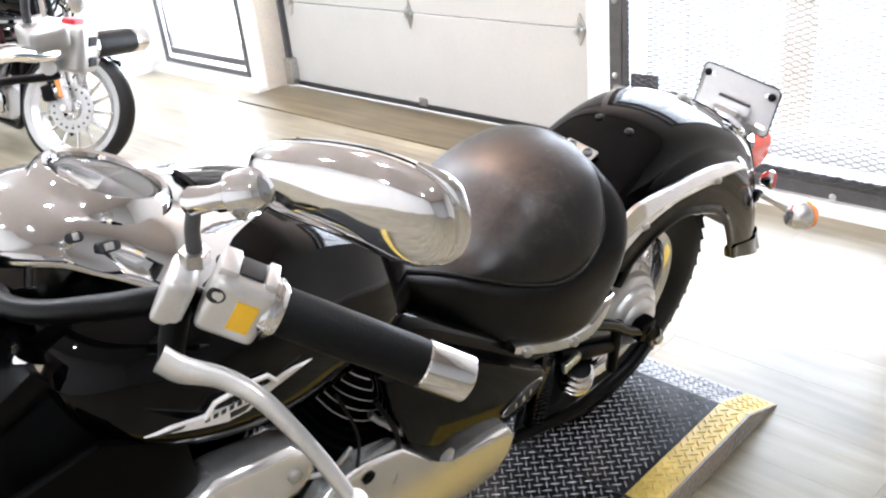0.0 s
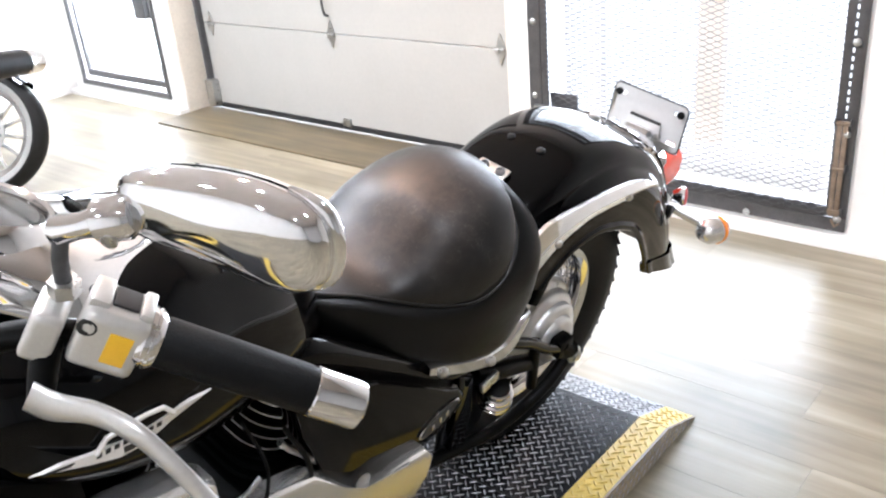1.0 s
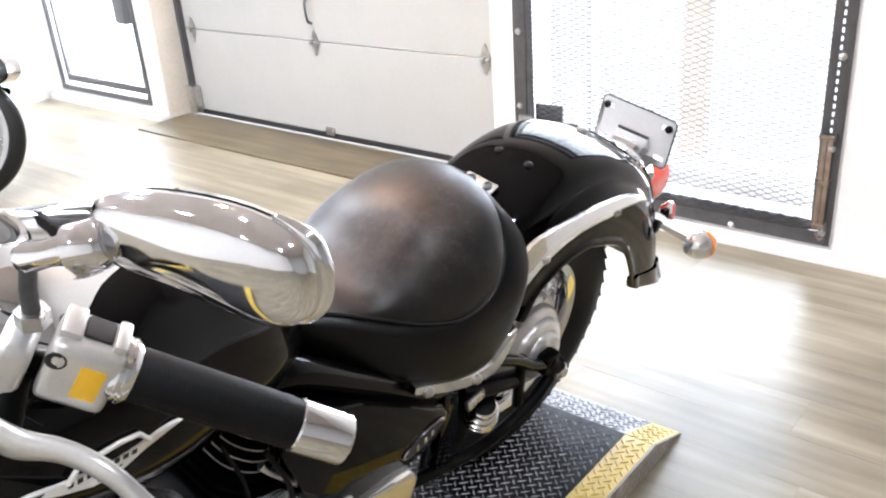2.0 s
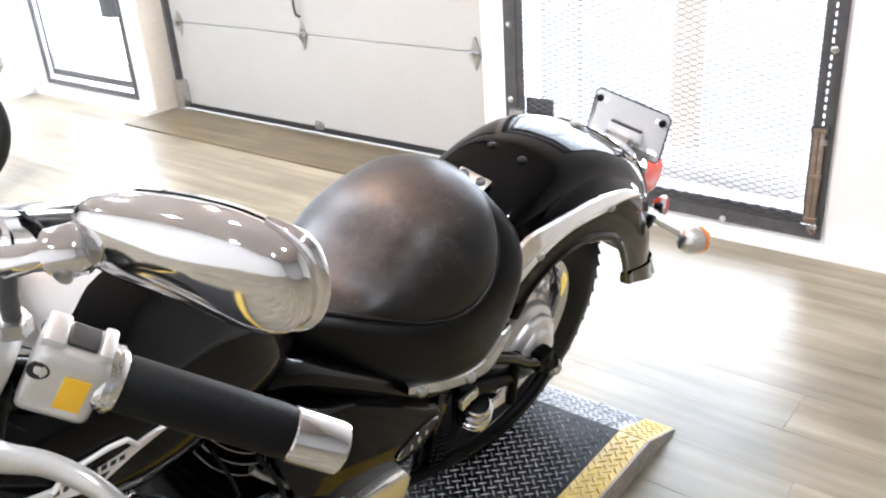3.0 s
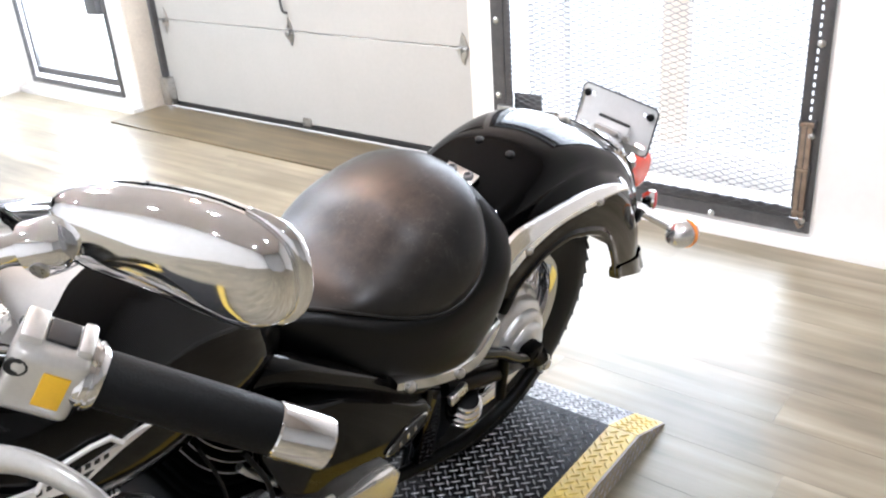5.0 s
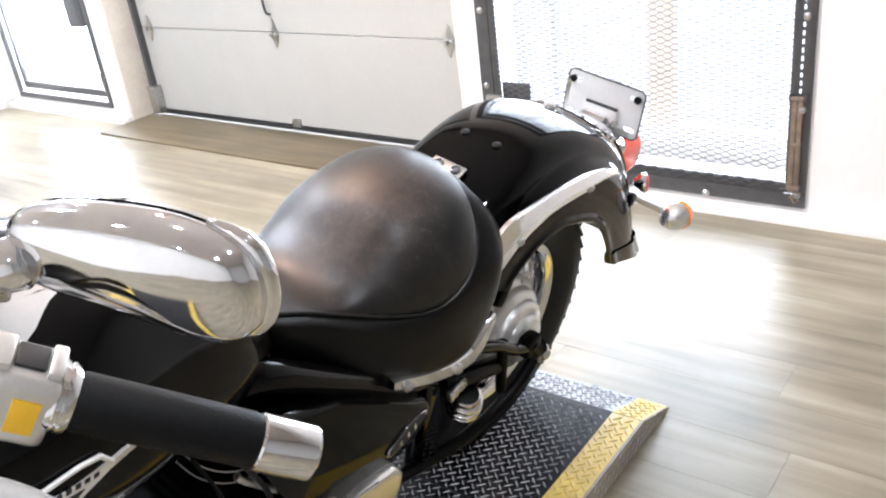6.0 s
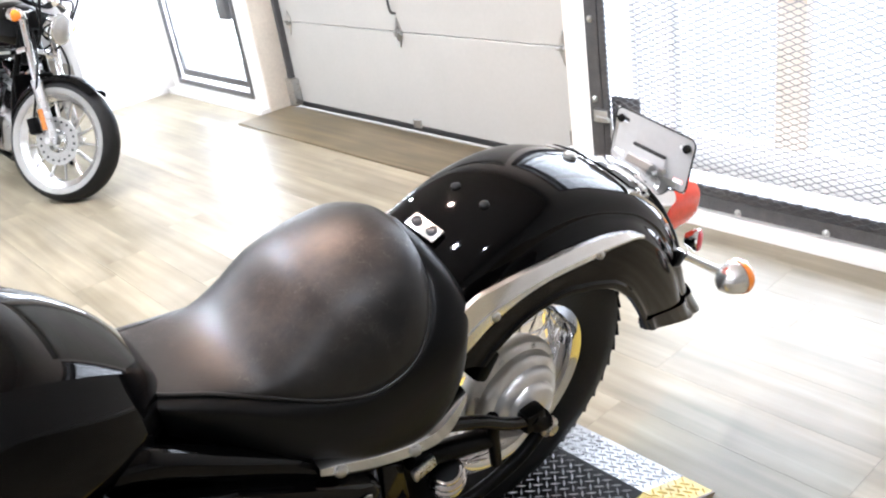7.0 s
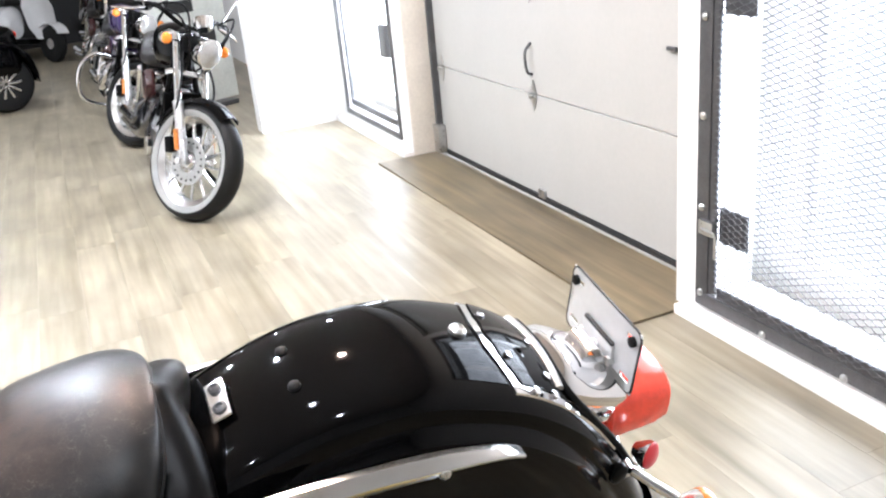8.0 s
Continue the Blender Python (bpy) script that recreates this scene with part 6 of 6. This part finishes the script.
    f = part("front_fender", fender_shell(pth, sec, n=30), BLACK, t, "short black front fender")
    f.data.transform(st)
    # tank, seat, frame
    secs = [(0.3, 0.90, 0.78, 0.04), (0.34, 0.955, 0.76, 0.085), (0.45, 0.985, 0.74, 0.12), (0.6, 0.975, 0.73, 0.125), (0.72, 0.93, 0.73, 0.09), (0.78, 0.88, 0.74, 0.04)]
    rings = []
    for x, zt, zb, w in spline(secs, 22):
        rings.append([(x, w * math.copysign(abs(math.cos(a)) ** 0.75, math.cos(a)), (zt + zb) / 2 + (zt - zb) / 2 * math.copysign(abs(math.sin(a)) ** 0.8, math.sin(a))) for a in (2 * math.pi * k / 24 for k in range(24))])
    part("fuel_tank", loft(rings), paint, t, "glossy peanut fuel tank")
    secs = [(0.72, 0.80, 0.72, 0.09), (0.82, 0.79, 0.7, 0.14), (0.98, 0.80, 0.69, 0.16), (1.08, 0.86, 0.7, 0.14), (1.25, 0.88, 0.72, 0.12), (1.42, 0.86, 0.74, 0.08)]
    rings = []
    for x, zt, zb, w in spline(secs, 22):
        rings.append([(x, w * math.copysign(abs(math.cos(a)) ** 0.7, math.cos(a)), (zt + zb) / 2 + (zt - zb) / 2 * math.copysign(abs(math.sin(a)) ** 0.7, math.sin(a))) for a in (2 * math.pi * k / 20 for k in range(20))])
    part("seat", loft(rings), LEATHER, t, "black leather seat")
    for s in (-1, 1):
        part("frame_tube", tube([(0.28, s * 0.03, 0.86), (0.36, s * 0.1, 0.5), (0.42, s * 0.12, 0.2), (0.6, s * 0.12, 0.16), (1.05, s * 0.12, 0.2), (1.15, s * 0.13, 0.5), (1.1, s * 0.12, 0.7)], 0.017, 10, smooth=34), SATIN, t, "black frame tube")
        part("shock", tube([(1.12, s * 0.14, 0.66), (1.35, s * 0.14, 0.36)], 0.026, 12), CHROME, t, "chrome rear shock")
        part("swing_arm", tube([(1.0, s * 0.12, 0.33), (1.45, s * 0.12, r)], 0.02, 10), SATIN, t, "black swing arm")
    # engine
    part("crank_case", loft([[(x, y * w, z) for y, z in ((-1, zl), (-1, zh - 0.03), (-0.7, zh), (0.7, zh), (1, zh - 0.03), (1, zl), (0.7, zl - 0.03), (-0.7, zl - 0.03))] for x, w, zl, zh in ((0.42, 0.09, 0.24, 0.36), (0.5, 0.14, 0.2, 0.42), (0.8, 0.16, 0.19, 0.43), (1.0, 0.13, 0.2, 0.4))]), ALLOY, t, "polished engine case")
    for cx, lean in ((0.56, -22), (0.76, 22)):
        base = Matrix.Translation((cx, 0, 0.4)) @ pose(0, 0, 0, 0, lean, 0)
        cy = part("cylinder", lathe([(0.055, 0), (0.055, 0.25), (0.04, 0.27), (0.001, 0.275)], 20, base), SATIN, t, "black finned cylinder")
        for k in range(8):
            part("fin", prism(rounded(0.16, 0.2, 0.04, 4), 0.006, base @ Matrix.Translation((0, 0, 0.02 + k * 0.024)), 0.002, 1), ALLOY if k > 5 else SATIN, cy)
        part("rocker_cover", box(0, 0, 0, 0.15, 0.19, 0.045, 0.015, 2), CHROME, cy, "chrome rocker cover", m=base @ Matrix.Translation((0, 0, 0.26)))
    part("air_cleaner", lathe([(0.09, 0), (0.095, 0.02), (0.085, 0.05), (0.06, 0.058), (0.001, 0.06)], 28, align((0.62, 0.12, 0.62), (0, 1, 0))), MAROON, t, "dark round air cleaner")
    part("timing_cover", lathe([(0.085, 0), (0.085, 0.02), (0.06, 0.03), (0.001, 0.032)], 24, align((0.62, 0.15, 0.3), (0, 1, 0))), CHROME, t, "chrome timing cover")
    part("oil_cooler", box(0, 0, 0, 0.05, 0.2, 0.26, 0.01, 2), PLASTIC, t, "black oil cooler", m=pose(0.345, 0, 0.5, 0, -12, 0))
    part("neck_cover", box(0, 0, 0, 0.12, 0.1, 0.2, 0.025, 3), SATIN, t, "black steering neck cover", m=pose(0.31, 0, 0.78, 0, 20, 0))
    part("lamp_bracket", box(0, 0, 0, 0.06, 0.17, 0.09, 0.02, 2), SATIN, t, "black headlamp bracket", m=st @ pose(0.17, 0, 0.9, 0, 20, 0))
    for s in (-1, 1):
        part("side_cover", prism(rounded(0.26, 0.2, 0.05, 4), 0.03, Matrix.Translation((0.95, s * 0.12, 0.56)) @ pose(0, 0, 0, -90 * s, 0, 0), 0.008), BLACK, t, "glossy black side cover")
        for k, (dx, dz) in enumerate(((0.0, 0.0), (0.03, -0.05))):
            part("control_cable", tube(fk((0.3, s * 0.24, 1.04)) + fk((0.14 - dx, s * 0.17, 1.02 - dz)) + fk((0.12, s * 0.08, 0.86 + dz)) + [Vector((0.33 + dx, s * 0.05, 0.72 + dz))], 0.006, 8, smooth=20), RUBBER, t, "black control cable")
        part("brake_hose", tube(fk((0.2, s * 0.06, 0.9), (0.1, s * 0.115, 0.7), (0.1, s * 0.11, 0.52), (0.13, s * 0.08, 0.42)), 0.006, 8, smooth=20), RUBBER, t, "black brake hose")
    part("horn", lathe([(0.03, 0), (0.045, 0.02), (0.05, 0.05), (0.001, 0.055)], 18, align((0.36, 0.0, 0.6), (-1, 0, 0))), CHROME, t, "chrome horn")
    for pts in ([(0.5, 0.1, 0.55), (0.45, 0.15, 0.5), (0.5, 0.18, 0.41), (0.75, 0.19, 0.33), (1.5, 0.21, 0.28)], [(0.82, 0.1, 0.55), (0.88, 0.18, 0.46), (0.95, 0.2, 0.36), (1.55, 0.22, 0.33)]):
        part("exhaust_pipe", tube(pts, [0.022, 0.024, 0.026] + [0.035] * (len(pts) - 3), 14, smooth=36), pipe or CHROME, t, "dark exhaust pipe" if pipe else "chrome exhaust pipe")
    # rear
    cast_wheel(t, "rear_wheel", (1.47, 0, r), r, 0.065, None, False)
    pr = [tuple((1.47 + (r + 0.04) * math.cos(radians(a)), r + (r + 0.04) * math.sin(radians(a)))) for a in (150, 120, 90, 60, 30, 5)]

    def sec2(s):
        half = [(0, 0), (0.04, 0.004), (0.07, 0.016), (0.085, 0.045), (0.088, 0.09)]
        return [(-y, d) for y, d in half[:0:-1]] + half
    part("rear_fender", fender_shell(pr, sec2, n=30), paint, t, "glossy rear fender")
    part("tail_lamp", ellipsoid((1.80, 0, 0.56), (0.04, 0.06, 0.04), 16, 10), RED_LENS, t, "red tail lamp")
    part("side_stand", tube([(0.6, -0.12, 0.18), (0.62, -0.22, 0.05)], 0.012, 10), SATIN, t, "black side stand")
    if guard:
        part("engine_guard", tube([(0.36, 0.1, 0.6), (0.3, 0.26, 0.62), (0.3, 0.36, 0.5), (0.32, 0.34, 0.3), (0.4, 0.12, 0.22)], 0.015, 12, smooth=30), CHROME, t, "chrome engine guard loop")
        part("engine_guard", tube([(0.36, -0.1, 0.6), (0.3, -0.26, 0.62), (0.3, -0.36, 0.5), (0.32, -0.34, 0.3), (0.4, -0.12, 0.22)], 0.015, 12, smooth=30), CHROME, t, "chrome engine guard loop")
        part("spot_lamp", lathe([(0.001, -0.06), (0.04, -0.05), (0.055, 0.0), (0.056, 0.012)], 20, align((0.2, 0.2, 0.74), (-1, 0, 0))), CHROME, t, "chrome spot lamp")
    return t


def stand(x, y, rz, lean=11):
    return pose(x, y, -0.008, 0, 0, rz) @ pose(0, 0, 0, lean, 0, 0)


roadster(stand(2.0, 5.125, 89, 10), BLACK, "black roadster with white wall front tyre and amber signals", 36, pipe=DARK_CHROME)
roadster(stand(1.92, 7.15, 89, 10), PURPLE, "dark purple cruiser with chrome engine guard", 36, False, True)
roadster(stand(1.95, 9.2, 92, 11), BLACK, "black cruiser parked in the rear showroom", 30, False)
roadster(stand(2.3, 11.0, 100, 11), BLACK, "black cruiser parked in the rear showroom", 30, False)


def scooter(m):
    """A small white scooter: leg shield, apron, step, rear body, seat."""
    t = thing("scooter", m, "white scooter with black seat parked in the rear showroom", "scooter", "parked motorcycles")
    for x in (0.0, 1.2):
        w = part("wheel", lathe([(0.12, -0.045), (0.16, -0.055), (0.22, -0.04), (0.24, 0), (0.22, 0.04), (0.16, 0.055), (0.12, 0.045)], 32, align((x, 0, 0.24), (0, 1, 0))), TYRE, t, "black rubber tyre")
        part("rim", lathe([(0.02, -0.05), (0.11, -0.04), (0.125, -0.046), (0.125, 0.046), (0.11, 0.04), (0.02, 0.05)], 28, align((x, 0, 0.24), (0, 1, 0))), POLISHED, w)
    part("front_fender", loft([[(0.0 + 0.27 * math.cos(a), y, 0.24 + 0.27 * math.sin(a)) for a in (radians(q) for q in range(150, 29, -15))] + [(0.0 + 0.25 * math.cos(a), y, 0.24 + 0.25 * math.sin(a)) for a in (radians(q) for q in range(30, 151, 15))] for y in (-0.08, -0.04, 0.04, 0.08)]), CREAM, t, "white front fender")
    part("leg_shield", loft([[(x + 0.05 * abs(y) / 0.22 * k, y, z) for y in (-w, -w * 0.7, 0, w * 0.7, w)] + [(x + 0.03, y, z) for y in (w, 0, -w)] for x, z, w, k in ((0.1, 0.3, 0.12, 1), (0.13, 0.45, 0.2, 1), (0.2, 0.7, 0.22, 1), (0.26, 0.9, 0.15, 1), (0.28, 0.98, 0.09, 1))]), CREAM, t, "white leg shield")
    part("handlebar", tube([(0.34, -0.33, 1.04), (0.28, -0.15, 1.02), (0.27, 0, 1.0), (0.28, 0.15, 1.02), (0.34, 0.33, 1.04)], 0.016, 10, smooth=20), SATIN, t, "black handlebar")
    hl = part("headlamp", ellipsoid((0.2, 0, 0.97), (0.09, 0.12, 0.09), 20, 12), CREAM, t, "white headlamp housing")
    part("headlamp_lens", ellipsoid((0.13, 0, 0.96), (0.03, 0.08, 0.06), 16, 10), CLEAR_LENS, hl)
    part("step", box(0.55, 0, 0.27, 0.6, 0.34, 0.07, 0.02), SATIN, t, "black foot board")
    part("rear_body", loft([[(x, w * math.cos(a), z + h * math.sin(a)) for a in (2 * math.pi * k / 20 for k in range(20))] for x, w, z, h in ((0.72, 0.1, 0.45, 0.14), (0.8, 0.17, 0.5, 0.22), (1.1, 0.2, 0.55, 0.2), (1.4, 0.15, 0.6, 0.14), (1.5, 0.06, 0.62, 0.06))]), CREAM, t, "white rear body")
    part("seat", box(1.08, 0, 0.77, 0.66, 0.26, 0.1, 0.04, 3), LEATHER, t, "black seat")
    return t


scooter(stand(1.5, 12.9, 125, 8))
roadster(stand(2.15, 13.4, 95, 11), BLACK, "black cruiser parked in the rear showroom", 20, False)


def trike():
    """Black three-wheeler seen in part: rounded fender box, alloy wheel, tail lamp."""
    t = thing("trike", pose(0.9, 9.9, 0, 0, 0, 20) @ Matrix.Scale(0.86, 4), "black trike with wide rear fenders and alloy wheel", "trike")
    part("body", box(0, 0, 0.62, 0.5, 1.1, 0.55, 0.16, 5), BLACK, t, "glossy black rear body")
    for y in (-0.42, 0.42):
        part("fender", loft([[(0.36 * math.cos(a) * k, y + o, 0.34 + 0.42 * math.sin(a) * k) for a in (radians(q) for q in range(-10, 200, 15))] + [(0.33 * math.cos(a) * k, y + o, 0.34 + 0.38 * math.sin(a) * k) for a in (radians(q) for q in range(199, -11, -15))] for o, k in ((-0.16, 0.92), (-0.12, 1.0), (0.12, 1.0), (0.16, 0.92))]), BLACK, t, "glossy black wheel fender")
        w = part("wheel", lathe([(0.15, -0.09), (0.19, -0.1), (0.28, -0.09), (0.31, -0.05), (0.31, 0.05), (0.28, 0.09), (0.19, 0.1), (0.15, 0.09)], 40, align((0, y, 0.31), (0, 1, 0))), TYRE, t, "black rubber tyre")
        for k in range(10):
            a = 2 * math.pi * k / 10
            part("wheel_spoke", box(0, 0, 0, 0.15, 0.02, 0.024, 0.005, m=None), POLISHED, w, m=Matrix.Translation((0, y + math.copysign(0.095, y), 0.31)) @ pose(0, 0, 0, 0, math.degrees(a), 0) @ Matrix.Translation((0.09, 0, 0)))
    part("tail_lamp", ellipsoid((0.27, 0.3, 0.78), (0.03, 0.06, 0.04), 14, 8), RED_LENS, t, "red tail lamp")
    part("tail_lamp", ellipsoid((0.27, -0.3, 0.78), (0.03, 0.06, 0.04), 14, 8), RED_LENS, t, "red tail lamp")
    part("front_wheel", lathe([(0.18, -0.05), (0.22, -0.06), (0.31, -0.03), (0.31, 0.03), (0.22, 0.06), (0.18, 0.05)], 40, align((-1.5, 0, 0.31), (0, 1, 0))), TYRE, t, "black rubber tyre")
    part("main_frame", tube([(0.0, 0, 0.5), (-0.6, 0, 0.5), (-1.2, 0, 0.75), (-1.5, 0, 0.31)], 0.09, 14, smooth=20), SATIN, t, "black main frame")
    part("seat", box(-0.35, 0, 0.8, 0.7, 0.34, 0.14, 0.06, 4), LEATHER, t, "black leather seat")
    return t


trike()


def display_board():
    t = thing("display_board", pose(2.5, 8.1, 0, 0, 0, 24), "white display board with dark printed panels", "board")
    part("panel", box(0, 0, 0.72, 0.9, 0.03, 1.36, 0.004), GREY_CARD, t)
    part("foot", box(0, 0, 0.02, 0.7, 0.3, 0.04, 0.008), GREY_FRAME, t)
    for x, z, w, h in ((-0.25, 0.5, 0.2, 0.28), (0.02, 0.85, 0.26, 0.1), (0.24, 0.55, 0.16, 0.34), (-0.2, 1.1, 0.3, 0.12), (0.0, 0.62, 0.2, 0.06)):
        for s in (-1, 1):
            part("printed_panel", box(x, s * 0.017, z, w, 0.003, h, 0.001), SEAL, t, "dark printed panel")
    return t


display_board()

# ---------------------------------------------------------------- floor planks
PL, PW = 1.22, 0.182


def plank_mesh():
    bm = box(0, 0, -0.007, PW - 0.0007, PL - 0.0007, 0.014)
    me = bpy.data.meshes.new("plank")
    bm.to_mesh(me)
    bm.free()
    me.materials.append(FLOOR)
    return me


PLANK = plank_mesh()
far = bmesh.new()
rng = random.Random(7)
for i in range(int((WX + 0.2 - XMIN) / PW) + 1):
    x = WX + 0.19 - (i + 0.5) * PW
    shift = rng.random() * PL
    for j in range(-1, int((YMAX - YMIN) / PL) + 1):
        y = YMIN + shift + (j + 0.5) * PL
        if x > 0.2 and 0.6 < y < 8.6 and x < 3.42:
            p = new("plank", PLANK)
            p.parent = FLOOR_OB
            p.matrix_basis = pose(x, y, 0, 0, 0, 180 * rng.randint(0, 1))
        else:
            box(x, y, -0.007, PW - 0.0007, PL - 0.0007, 0.014, bm=far)
tagged(part("far_planks", far, FLOOR, FLOOR_OB, "oak vinyl planks further off"), kind="stuff")
